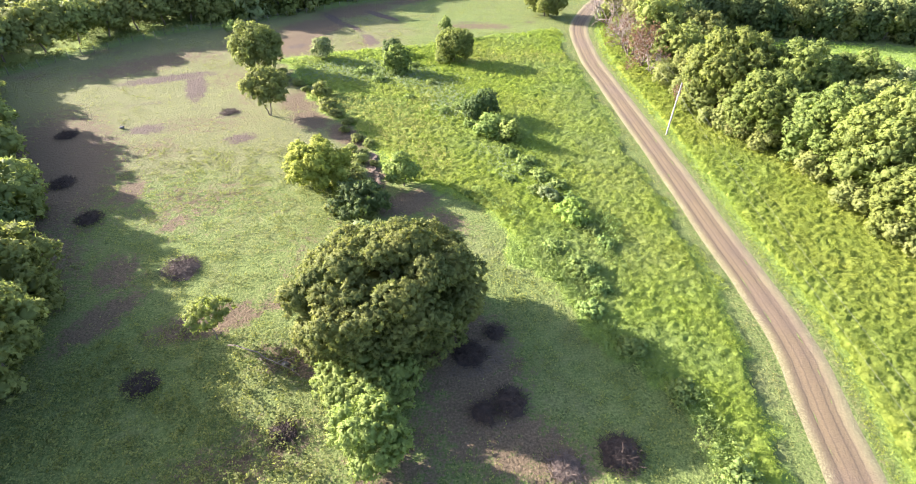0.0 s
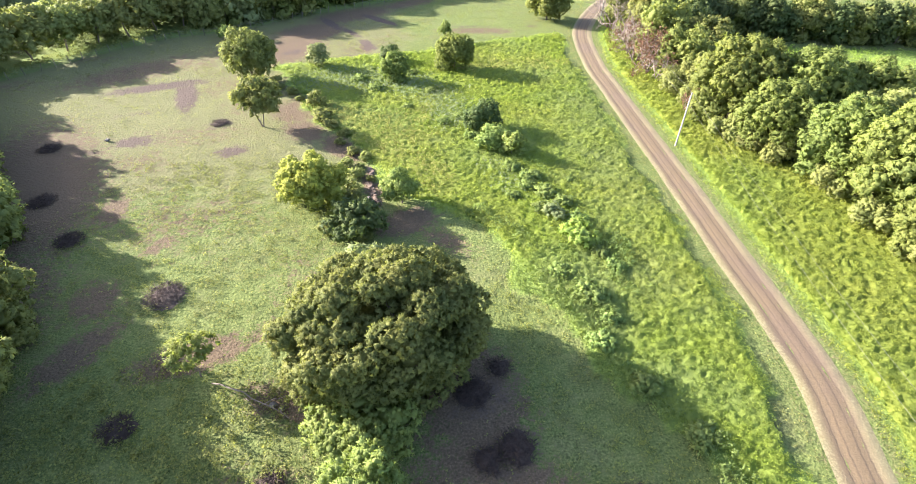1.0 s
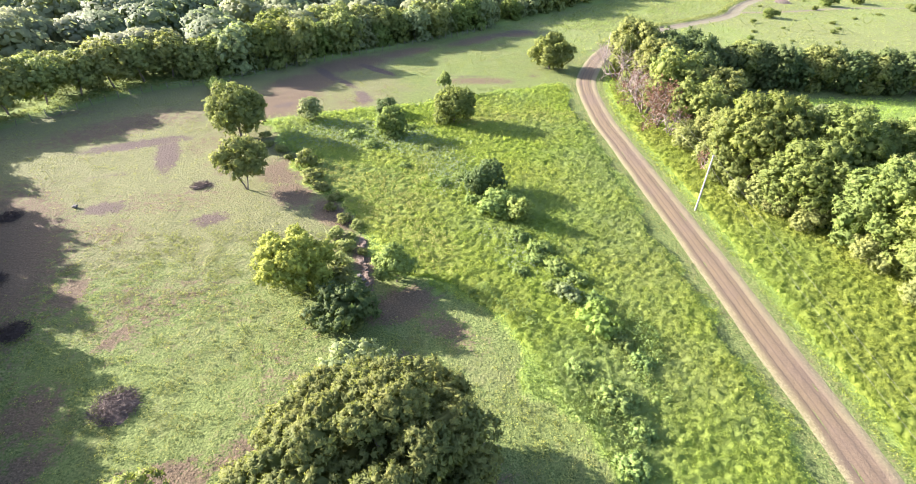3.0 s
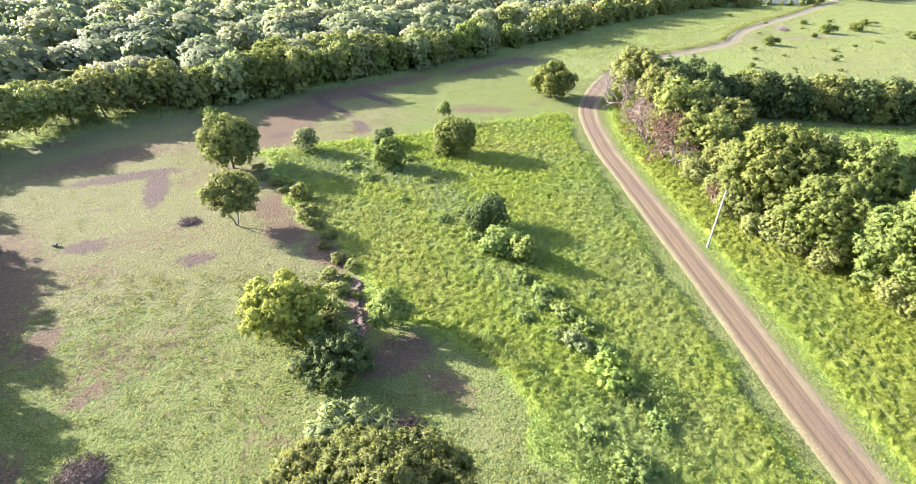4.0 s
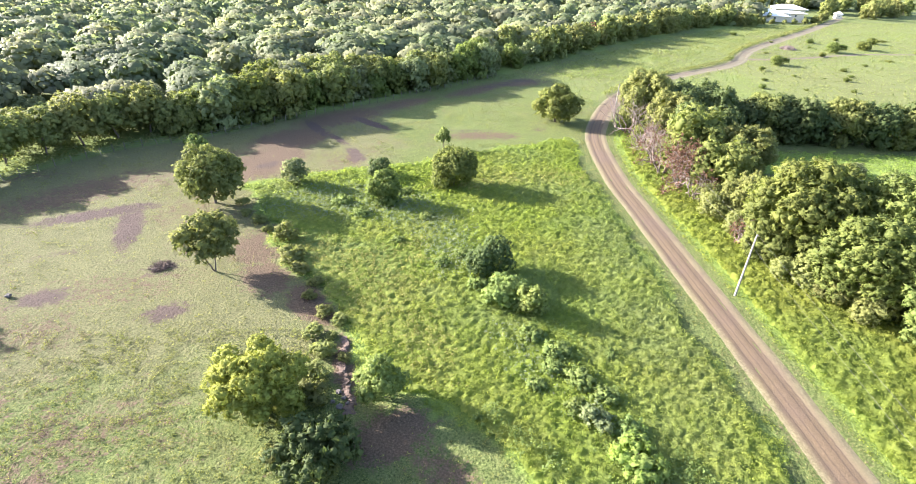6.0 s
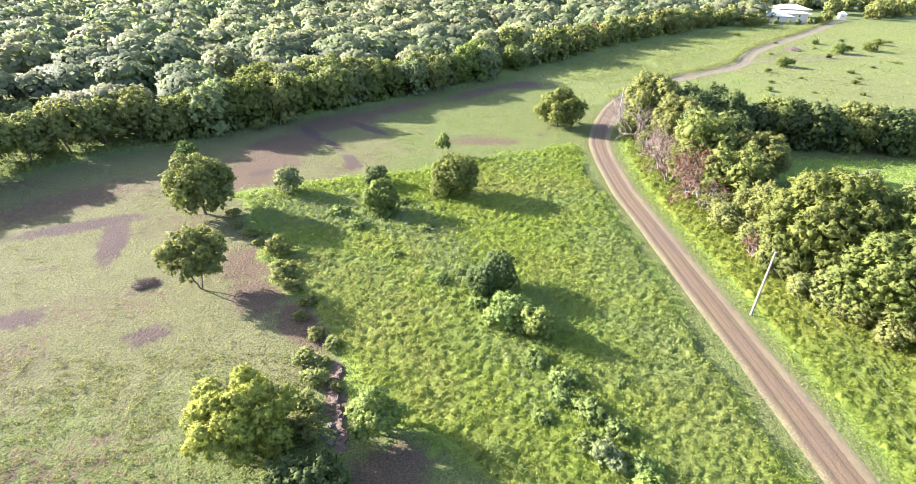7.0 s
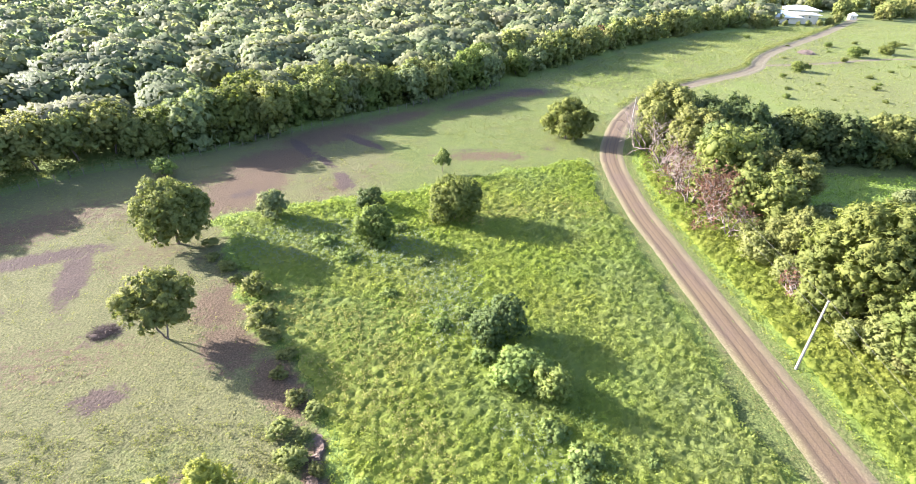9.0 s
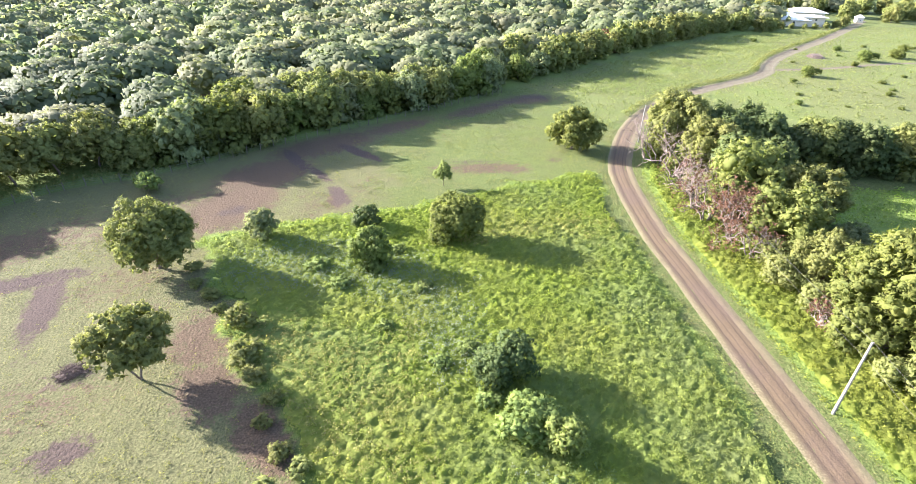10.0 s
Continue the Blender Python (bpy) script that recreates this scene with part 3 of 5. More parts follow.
FIELD = [(-29, 109.5), (-23, 112.4), (-18, 114.7), (-9, 117.7), (1.5, 120.4), (14, 126.3), (25.6, 131.2), (34.5, 134.5), (33.2, 120), (32.6, 100), (32.4, 83), (32.4, 63), (32.4, 49.5), (31.9, 37), (31.2, 31), (29.4, 24), (26.5, 10), (22, 10), (23.2, 19), (23.6, 21.7), (22.8, 24.4), (18.9, 29.4), (15.8, 34.6), (12.7, 39.7), (10.5, 46.6), (7.8, 53.7), (2.9, 59.5), (-3, 61.5), (-7, 69.8), (-13, 80), (-19, 90.5), (-24, 99.5)]
VERGE = [(33.5, 8), (35.6, 18), (36.6, 23), (38.8, 31), (39.4, 45), (39.9, 63), (40.2, 83), (39.9, 100), (40.0, 113), (42.8, 131), (47.6, 144), (52, 151), (56, 146), (50, 137), (48, 117), (49.5, 105), (51, 95), (49.5, 87), (52, 77), (57, 70), (60, 60), (63, 50), (64, 35), (64, 8)]
FARFIELD = [(33, 200), (62.8, 226), (90, 252), (139.9, 291), (200, 320), (235, 338), (300, 330), (300, 150), (120, 140), (88, 137), (66, 146), (58, 160), (48, 163), (40, 170)]
CLEARING = [(62, 118), (66, 96), (75, 86), (100, 82), (150, 85), (150, 119), (100, 124), (75, 127)]
SOIL = [  # bare earth: place, half sizes, turn, strength
    (-51, 66, 20, 9, 115, 0.9), (-42, 46, 12, 6, 115, 0.6), (-31.5, 37, 5, 2.2, 60, 0.8), (-54, 107, 15, 6, 40, 0.65), (-36, 121, 15, 6, 35, 0.5),
    (-27.5, 121, 10, 6, 70, 1.0), (-25.5, 133, 9, 6, 45, 1.0),  (-17, 148, 12, 5, 38, 0.9), (-3, 160, 12, 4, 40, 0.7), (-11.7, 122.5, 3.5, 1.4, 100, 0.9), (14, 136, 9, 3, 5, 0.7), (6.5, 136, 4, 2.5, 0, 0.5), (20, 135, 4, 2, 20, 0.6), (31, 183, 12, 4, 15, 0.8), (17, 174, 14, 4, 40, 0.7),
    (-21.5, 89, 4, 5.5, 20, 0.75), (-18.5, 82, 4.5, 3.2, 120, 0.85), (-12, 76, 5, 2.2, 125, 0.9), (-6.5, 66, 4.5, 1.6, 100, 0.9), (-1.8, 57, 4, 2.6, 30, 1.0), (3, 53, 5, 2.2, 140, 0.6), (4, 31, 8, 5, 100, 0.85), (6, 23, 9, 4, 150, 0.75), (-11, 31, 6, 2.2, 160, 0.7), (-21, 36.5, 5, 2.0, 20, 1.0), (-13.5, 40, 3.5, 1.6, 30, 0.75), (-30, 53, 3, 1.4, 60, 0.7), (-17, 66, 3, 1.2, 10, 0.6), (-38, 60, 4, 2, 100, 0.8), (-33, 44, 3, 4, 20, 0.7), (-14, 22, 8, 4, 20, 0.5), (-2, 20, 6, 5, 70, 0.6),
    (-35, 100, 9, 6, 30, 0.45), (-30, 92, 5, 8, 10, 0.45), (-36, 80, 14, 5, 10, 0.45), (-19, 55, 4, 2, 30, 0.3), (-14, 45, 4, 3, 60, 0.4), (-24, 51, 5, 3, 30, 0.3)]
CHAR = [(-41.2, 95.5, 1.8, 7.0, 18, 1.15), (-47.5, 99.5, 9, 2.0, 22, 1.0), (-47, 88, 5, 1.2, 25, 0.5), (-37, 86, 3, 1.2, 10, 0.4), (-28, 75.1, 2.6, 1.8, 20, 0.95), (-43, 78.2, 3.2, 2.0, 15, 0.95), (-26.3, 44.5, 1.9, 1.6, 0, 0.6), (-32, 84.5, 2.6, 2, 30, 0.7), (-48.5, 74, 3, 1.2, 40, 0.5), (-21.5, 140, 6, 1.2, 120, 1.3), (-16, 133, 5, 1.0, 125, 0.95), (-11.5, 124.5, 4, 1.3, 115, 1.15), (-10, 144, 6, 1.3, 135, 1.3), (12, 139, 7, 1.2, 5, 0.55), (28, 140, 2, 1.4, 20, 0.6), (35, 186, 9, 2.4, 15, 0.9), (24, 180, 9, 2.2, 35, 0.7), (-1.2, 47.6, 2.6, 2.0, 100, 0.9), (-27, 119, 3, 1.6, 40, 0.8), (31, 184, 10, 1.5, 15, 0.8), (5, 31, 3.5, 2, 30, 0.6), (6.5, 25.8, 3.5, 2, 30, 0.6), (-11.5, 122.2, 2.4, 1, 100, 0.9), (20, 134.8, 3.2, 1.0, 25, 0.5)]


def blot(x, y, rows):
    out = np.zeros_like(x)
    for cx, cy, a, b, turn, k in rows:
        c, s = math.cos(radians(turn)), math.sin(radians(turn))
        u, v = ((x - cx) * c + (y - cy) * s) / a, (-(x - cx) * s + (y - cy) * c) / b
        out = np.maximum(out, k * np.clip(1.35 - np.hypot(u, v) * 0.85, 0, 1))
    return out


def stretched(lo, hi, step, far):
    """Even steps from lo to hi, growing steps out to far on both sides."""
    inner = np.arange(lo, hi + step / 2, step)
    out, s = [], step
    while sum(out) < far:
        s *= 1.22
        out.append(s)
    out = np.cumsum(out)
    return np.concatenate([lo - out[::-1], inner, hi + out])


gx, gy = stretched(-75, 62, 0.75, 2200), stretched(8, 165, 0.75, 2200)
X, Y = np.meshgrid(gx, gy)
road_line, track_line = smooth_line(ROAD, 1.0), smooth_line(TRACK, 1.5)
near_road = np.minimum(edge_distance(X, Y, [tuple(p) for p in road_line[::3]]), edge_distance(X, Y, [tuple(p) for p in track_line[::3]]))
Z = (value_noise(X, Y, 0.35, 5, 3) - 0.5) * 0.22 * np.clip((near_road - 3.2) / 3, 0, 1)
nj, ni = X.shape
idx = np.arange(ni * nj).reshape(nj, ni)
quads = np.stack([idx[:-1, :-1], idx[:-1, 1:], idx[1:, 1:], idx[1:, :-1]], -1).reshape(-1, 4)
ground_me = mesh_of("ground", np.stack([X, Y, Z], -1).reshape(-1, 3), quads, M_GROUND, True)
in_field = (ragged(X, Y, FIELD) | inside(X, Y, VERGE) | ragged(X, Y, CLEARING)).astype(float)
in_field = np.maximum(in_field, np.where(inside(X, Y, FARFIELD), 0.1 + 0.35 * value_noise(X, Y, 0.05, 8, 3), 0))
fence_side = edge_distance(X, Y, FENCE)
beyond = inside(X, Y, FENCE + [(300, 420), (300, 3000), (-3000, 3000), (-3000, 60), (-90, 60)])
in_field = np.maximum(in_field, np.where(beyond, np.clip(fence_side / 4, 0, 0.8) * np.clip(1.6 - fence_side / 12, 0.15, 1), 0))
in_field = in_field * np.clip((near_road - 3.3) / 1.3, 0.0, 1)
dry = np.where((X < 0) & (Y > 58) & (in_field < 0.1), 1.5 * np.clip((Y - 58) / 25, 0, 1) * np.clip(-X / 20, 0, 1), 0.0) + np.where(inside(X, Y, FARFIELD), np.where((X > 105) & (Y < 215), 0.75, 0.4), 0.0)
for key, values in (("soil", np.maximum(blot(X, Y, SOIL), np.where(X < 14, 1.25 * np.clip(value_noise(X, Y, 0.07, 51, 4) - 0.42, 0, 0.4), 0)) + np.where(beyond & (fence_side > 7), 0.15, 0.0) + 0.36 * np.exp(-((near_road - 2.7) / 0.6) ** 2)), ("char", blot(X, Y, CHAR)), ("weeds", in_field), ("dry", dry)):
    a = ground_me.attributes.new(key, "FLOAT", "POINT")
    a.data.foreach_set("value", values.ravel().astype(np.float32))
tagged(new("ground", ground_me), "short grazed pasture grass with bare brown earth patches", "ground", kind="structure")


def strip(name, line, half, label, material=M_ROAD):
    """A dirt track on the ground with two shallow ruts and a crown between."""
    rng = np.random.default_rng(7)
    d = unit(np.gradient(line, axis=0))
    nrm = np.stack([d[:, 1], -d[:, 0]], -1)
    us = np.linspace(-1, 1, 17)
    w = half * (1 + 0.035 * rng.normal(size=len(line)))
    w = np.convolve(np.pad(w, 2, "edge"), np.ones(5) / 5, "valid")
    P = line[:, None] + nrm[:, None] * us[None, :, None] * w[:, None, None]
    prof = 0.055 - 0.05 * np.exp(-((np.abs(us) - 0.36) / 0.13) ** 2) + 0.03 * np.exp(-((np.abs(us) - 0.6) / 0.07) ** 2)
    prof[[0, -1]], prof[[1, -2]] = -0.06, 0.02
    z = prof[None] + (value_noise(P[..., 0], P[..., 1], 0.8, 3, 3) - 0.5) * 0.05 * (np.abs(us) < 0.95)[None]
    V = np.concatenate([P, z[..., None]], -1).reshape(-1, 3)
    k = len(us)
    i, j = np.arange(len(line) - 1)[:, None] * k, np.arange(k - 1)[None]
    f = np.stack([i + j, i + j + 1, i + k + j + 1, i + k + j], -1).reshape(-1, 4)
    me = mesh_of(name, V, f, material, True)
    a = me.attributes.new("across", "FLOAT", "POINT")
    a.data.foreach_set("value", np.tile((us + 1) / 2, len(line)).astype(np.float32))
    a = me.attributes.new("grassy", "FLOAT", "POINT")
    a.data.foreach_set("value", np.repeat(np.clip((line[:, 1] - 158) / 30, 0, 1), len(us)).astype(np.float32))
    return tagged(new(name, me), label, "road", kind="structure")


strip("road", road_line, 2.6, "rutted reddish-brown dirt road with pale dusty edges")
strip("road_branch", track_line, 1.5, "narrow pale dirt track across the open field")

# ---- low growth ----
def scatter(rng, poly, density, thin=None, uneven=False):
    p = np.array(poly)
    lo, hi = p.min(0), p.max(0)
    n = int(np.prod(hi - lo) * density)
    q = rng.uniform(lo, hi, (n, 2))
    keep = ragged(q[:, 0], q[:, 1], poly) if uneven else inside(q[:, 0], q[:, 1], poly)
    if thin is not None:
        keep &= rng.random(n) < thin(q[:, 0], q[:, 1])
    return q[keep]


def growth(name, seed, poly, density, height, size, k, material, label, category, thin=None, wide=0.55, lump_scale=0.25, uneven=False, graded=False, sheet=0.0, sheet_on=None, sink=0.1):
    """A stand of small leafy plants, too many to count, as one object; sheet: the mesh width of the closed canopy under the leaves."""
    rng = np.random.default_rng(seed)
    to_road = lambda x, y: np.clip((edge_distance(x, y, [tuple(p) for p in road_line[::4]]) - 2.6) / 2.4, 0.15, 1) if graded else 1.0
    rim_of = lambda x, y: np.clip(edge_distance(x, y, poly + poly[:1]) / 1.6, 0.25, 1) if graded else 1.0
    top = lambda x, y: height * (0.25 + 1.4 * value_noise(x, y, lump_scale, seed, 3)) * np.minimum(to_road(x, y), rim_of(x, y))
    q = scatter(rng, poly, density, thin, uneven)
    coarse = np.clip(0.75 + (q[:, 1] - 25) / 110, 0.75, 1.7) if graded else np.ones(len(q))
    keep = rng.random(len(q)) < (0.75 / coarse) ** 2 if graded else np.ones(len(q), bool)
    q, coarse = q[keep], coarse[keep]
    r = size * coarse * rng.uniform(0.6, 1.35, len(q))
    P = np.column_stack([q, np.maximum(top(q[:, 0], q[:, 1]) - sink * r, 0.0)])
    N = unit(rng.normal(size=P.shape) * 0.18 + np.array([0, 0, 1.0]))
    leaves, caps = tufts(rng, P, N, r, k, wide, 0.0, 0.65, 1.0)
    extra = []
    if sheet:
        lo, hi = np.array(poly).min(0), np.array(poly).max(0)
        x, y = np.meshgrid(np.arange(lo[0], hi[0], sheet), np.arange(lo[1], hi[1], sheet))
        x, y = x + sheet * rng.uniform(-0.3, 0.3, x.shape), y + sheet * rng.uniform(-0.3, 0.3, x.shape)
        ok = ragged(x, y, poly) if uneven else inside(x, y, poly)
        if sheet_on is not None:
            ok &= sheet_on(x, y) > 0.5
        ok &= np.minimum(to_road(x, y), rim_of(x, y)) > 0.7
        rim = ok[:-1, :-1] & ok[1:, :-1] & ok[:-1, 1:] & ok[1:, 1:]
        z = np.maximum(top(x, y) * 0.85 - 0.12 + 0.04 * rng.normal(size=x.shape), 0.03)
        idx = np.arange(x.size).reshape(x.shape)
        qf = np.stack([idx[:-1, :-1], idx[:-1, 1:], idx[1:, 1:], idx[1:, :-1]], -1)[rim]
        used, qf = np.unique(qf, return_inverse=True)
        sv = np.stack([x, y, z], -1).reshape(-1, 3)[used]
        gz = np.stack([-np.gradient(z, axis=1) / sheet, -np.gradient(z, axis=0) / sheet, np.ones_like(z)], -1).reshape(-1, 3)[used]
        qf = qf.reshape(-1, 4)
        # Sheet toned darker so gaps between plants look shaded; the shade is colour.
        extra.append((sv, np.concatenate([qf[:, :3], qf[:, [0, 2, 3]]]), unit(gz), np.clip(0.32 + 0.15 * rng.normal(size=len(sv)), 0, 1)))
    return tagged(new(name, foliage(name, material, leaves, caps, *extra)), label, category, kind="stuff")


not_road = lambda x, y: (np.minimum(edge_distance(x, y, [tuple(p) for p in road_line[::4]]) - 2.5 - 0.9 * value_noise(x, y, 0.5, 34, 2), edge_distance(x, y, [tuple(p) for p in track_line[::4]]) - 1.4) > 0).astype(float)
keep_verge = lambda x, y: (edge_distance(x, y, [tuple(p) for p in road_line[::4]]) > 3.15 + 1.3 * (value_noise(x, y, 0.5, 33, 3) - 0.4)).astype(float)
SILVER = [(-13, 103, 12, 6, 0, 1.0), (-1, 99, 9, 6, 150, 0.95), (5, 89, 4.5, 9, 10, 0.8), (12, 66, 3, 6, 20, 0.6)]
OCHRE = [(-13, 87, 8, 5, 150, 1.0), (-5, 80, 6, 9, 20, 1.0), (1.5, 87, 5, 4, 0, 0.8), (1, 69, 4, 8, 20, 0.7), (13, 110, 9, 2.5, 10, 0.9), (26, 112, 6, 5, 0, 0.6)]


def share(x, y, rows, seed):
    """How much of a stand of weeds is one species, uneven at its rim."""
    return np.clip(1.5 * blot(x, y, rows) - 0.35 + 0.9 * (value_noise(x, y, 0.3, seed, 3) - 0.5), 0, 0.92)


silver = lambda x, y: keep_verge(x, y) * share(x, y, SILVER, 71)
ochre = lambda x, y: keep_verge(x, y) * (1 - share(x, y, SILVER, 71)) * share(x, y, OCHRE, 72)
plain_weed = lambda x, y: keep_verge(x, y) * (1 - share(x, y, SILVER, 71)) * (1 - share(x, y, OCHRE, 72))
for name, leaf, pick, label in (("weed_field", L_WEED, plain_weed, "dense knee-high bright green broad-leaved weeds"), ("silvery_weeds", L_SILVER, silver, "knee-high silvery grey-green weeds among the brighter ones"), ("ochre_weeds", L_OCHRE, ochre, "knee-high yellowing weeds with dry tan tops")):
    growth(name, 11, FIELD, 20.0, 0.62, 0.2, 8, leaf, label, "weeds", pick, uneven=True, graded=True, lump_scale=2.6, sheet=0.3 if pick is plain_weed else 0.0, sheet_on=keep_verge)
growth("verge_weeds", 12, VERGE, 16.0, 0.68, 0.21, 7, L_VERGE, "tall yellow-green weeds between the road and the trees", "weeds", not_road, graded=True, lump_scale=2.4, sheet=0.32, sheet_on=not_road)
FRINGE = [(21.5, 12), (21.8, 19), (21.8, 23.8), (17.8, 29), (14.6, 34.6), (11.6, 39.7), (9.6, 46.6), (7.0, 53.7), (4.2, 58.5), (7.5, 59.5), (11, 55), (14.5, 49), (17.5, 43), (19, 36), (21.5, 31.5), (24.5, 26), (26.0, 19), (25.0, 12)]
growth("broadleaf_fringe", 25, FRINGE, 7.0, 0.95, 0.3, 11, L_BRIGHT, "waist-high bright green broad-leaved plants along the field's edge", "weeds", lambda x, y: np.clip(3.2 * value_noise(x, y, 0.22, 66, 3) - 0.95, 0, 1), lump_scale=0.4, uneven=True)
LINE = [(12.5, 70), (15.5, 72), (20.5, 61), (23, 52), (24.5, 44), (21, 42), (17, 50), (13.5, 60)]
growth("broadleaf_line", 26, LINE, 6.0, 0.8, 0.3, 10, L_BRIGHT, "waist-high bright green broad-leaved plants in a line through the weeds", "weeds", lambda x, y: np.clip(3.0 * value_noise(x, y, 0.25, 67, 3) - 1.0, 0, 1), lump_scale=0.4, uneven=True)
growth("far_meadow", 13, FARFIELD, 0.6, 0.2, 0.5, 4, L_MEADOW, "light green open meadow with scattered tufts", "meadow", not_road)
growth("meadow_weeds", 20, [(40, 196), (50, 191), (66, 186), (83.3, 196), (97.7, 206), (118, 222), (140, 249), (163, 270), (189, 292), (213, 314), (185, 316), (139.9, 289), (90, 249), (66, 227)], 1.5, 0.24, 0.45, 5, L_MEADOW, "rough bright green weeds in the far meadow", "weeds", lambda x, y: not_road(x, y) * np.clip(3 * value_noise(x, y, 0.12, 24, 3) - 0.7, 0.15, 1), uneven=True)
far_road = road_line[(road_line[:, 1] > 166) & (road_line[:, 1] < 335)][::4]
d_far = unit(np.gradient(far_road, axis=0))
n_far = np.stack([-d_far[:, 1], d_far[:, 0]], -1)
growth("roadside_bank", 27, [tuple(p) for p in np.concatenate([far_road + n_far * 2.7, (far_road + n_far * 4.4)[::-1]])], 4.0, 0.75, 0.5, 6, L_MEADOW, "rough grassy bank along the far dirt road", "weeds", lump_scale=0.3)
growth("clearing_weeds", 15, CLEARING, 2.0, 0.4, 0.4, 6, L_WEED, "bright green weeds in the clearing behind the trees", "weeds", uneven=True)
growth("bank_weeds", 16, [(-79, 98.5), (-68.5, 115), (-57, 128), (-47, 132.5), (-38, 139), (-42, 143), (-49, 138), (-60, 133.5), (-72, 119), (-83, 102)], 3.0, 0.35, 0.4, 6, L_MEADOW, "bright green weeds on the bank behind the fence", "weeds")
PASTURE = [(-75, 95), (-67, 112), (-56, 125.5), (-46.4, 130), (-37.3, 136.5), (-27.2, 146), (-15.2, 155), (-1.3, 166.5), (15.3, 180), (35.9, 200), (48, 163), (43, 150), (38, 136), (35, 120), (34, 60), (33, 31), (26, 6), (-40, 6)]


def grass_thin(x, y):
    bare = blot(x, y, SOIL) + blot(x, y, CHAR) + 0.8 * (value_noise(x, y, 0.15, 21, 3) - 0.45)
    return np.clip(1.0 - 1.15 * bare, 0.04, 1.0) * np.clip(4.5 * value_noise(x, y, 0.8, 22, 2) - 1.5, 0.08, 1) * (~ragged(x, y, FIELD)) * not_road(x, y)


growth("shade_weeds", 18, [(-33, 34), (-25, 36), (-12, 31.5), (-8.5, 27), (-8, 12), (-36, 12)], 6.0, 0.45, 0.3, 8, L_TREE, "low dark green undergrowth in the tree shade", "weeds", lambda x, y: np.clip(2.2 * value_noise(x, y, 0.22, 61, 3) - 0.55, 0, 1), uneven=True)
growth("pasture_grass", 14, PASTURE, 4.5, 0.12, 0.2, 5, L_GRASS, "short grazed grass in uneven tufts", "grass", grass_thin, 0.5, 0.5)

roadside = lambda x, y: np.clip(1.15 - np.abs(edge_distance(x, y, [tuple(p) for p in road_line[::4]]) - 3.1 - 0.7 * (value_noise(x, y, 0.5, 35, 3) - 0.5)) / 0.8, 0, 1)
growth("roadside_grass", 19, [(29, 8), (31.5, 30), (32, 60), (32.2, 110), (35, 135), (46, 160), (51, 154), (44, 135), (41.5, 110), (41, 60), (40.5, 30), (37, 8)], 14.0, 0.08, 0.13, 5, L_STRAW, "short dry grass along both edges of the dirt road", "grass", roadside, 0.4, 0.5)

growth("turf", 21, [(-40, 72), (-12, 72), (-8, 60), (8, 48), (22, 24), (20, 12), (-30, 14), (-44, 50)], 10.0, 0.13, 0.17, 6, L_GRASS, "fine lumpy turf of grazed grass", "grass", grass_thin, 0.5, 1.7)

# ---- the lone trees ----
big = tree(3, 10.4, 9.0, 7.2, 0.2, 78, 0.42, L_BIG, "wide spreading tree with dense tufted dark green foliage", r0=0.42, stems=2, lump=(0.15, 0.24), tuft=0.54, full=19, skirt=9)
stand(big, -3.5, 35.2, 20)
yellow = tree(5, 7.6, 4.3, 4.0, 0.8, 32, 0.4, L_YELLOW, "rounded yellow-green tree in the pasture", r0=0.2, skirt=6, tuft=0.52, full=13, lump=(0.16, 0.28))
stand(yellow, -13.4, 60.2, tall=0.93)
shade_shrub = tree(6, 2.9, 2.8, 2.4, 0.0, 10, 0.4, L_DARK, "dark green shrub beside the yellow-green tree", "shrub", "shrub", r0=0.1)
stand(shade_shrub, -7.8, 54.6, 0, 1.3, tall=1.1)
mid_tree = tree(7, 7.7, 3.7, 3.5, 2.2, 26, 0.42, L_TREE, "small pasture tree with a slender bare trunk", r0=0.11, stems=2, tuft=0.72, full=13, lump=(0.17, 0.3))
stand(mid_tree, -25.2, 83.6)
stand(tree(8, 9.3, 4.7, 4.5, 0.3, 34, 0.46, L_TREE, "broad mid-green pasture tree with tufted leaves", r0=0.24, tuft=0.64, full=13, lump=(0.17, 0.29)), -31.4, 103.0)
stand(tree(9, 6.5, 4.2, 3.8, 0.9, 18, 0.42, L_HEDGE, "rounded light green tree standing in the weeds", r0=0.17, skirt=4, tuft=0.66, full=13), 6.9, 109.5)
stand(tree(10, 5.4, 2.7, 2.5, 0.4, 12, 0.5, L_HEDGE, "small upright tree standing in the weeds", r0=0.12, skirt=6, tuft=0.66, full=13), -4.4, 102.6)
stand(tree(11, 3.6, 2.1, 2.0, 0.1, 9, 0.42, L_DARK, "small dark green bush behind the upright tree", "shrub", "shrub", r0=0.08), -6.2, 113.2)
stand(tree(12, 4.4, 2.5, 2.4, 0.3, 10, 0.45, L_GREY, "grey-green bush at the edge of the weeds", "shrub", "shrub", r0=0.09), -20.2, 109.8)
stand(tree(13, 4.2, 1.5, 1.5, 1.2, 8, 0.4, L_BRIGHT, "slim bright green young tree in the pasture", "tree", "sapling", r0=0.07), 5.9, 127.8)
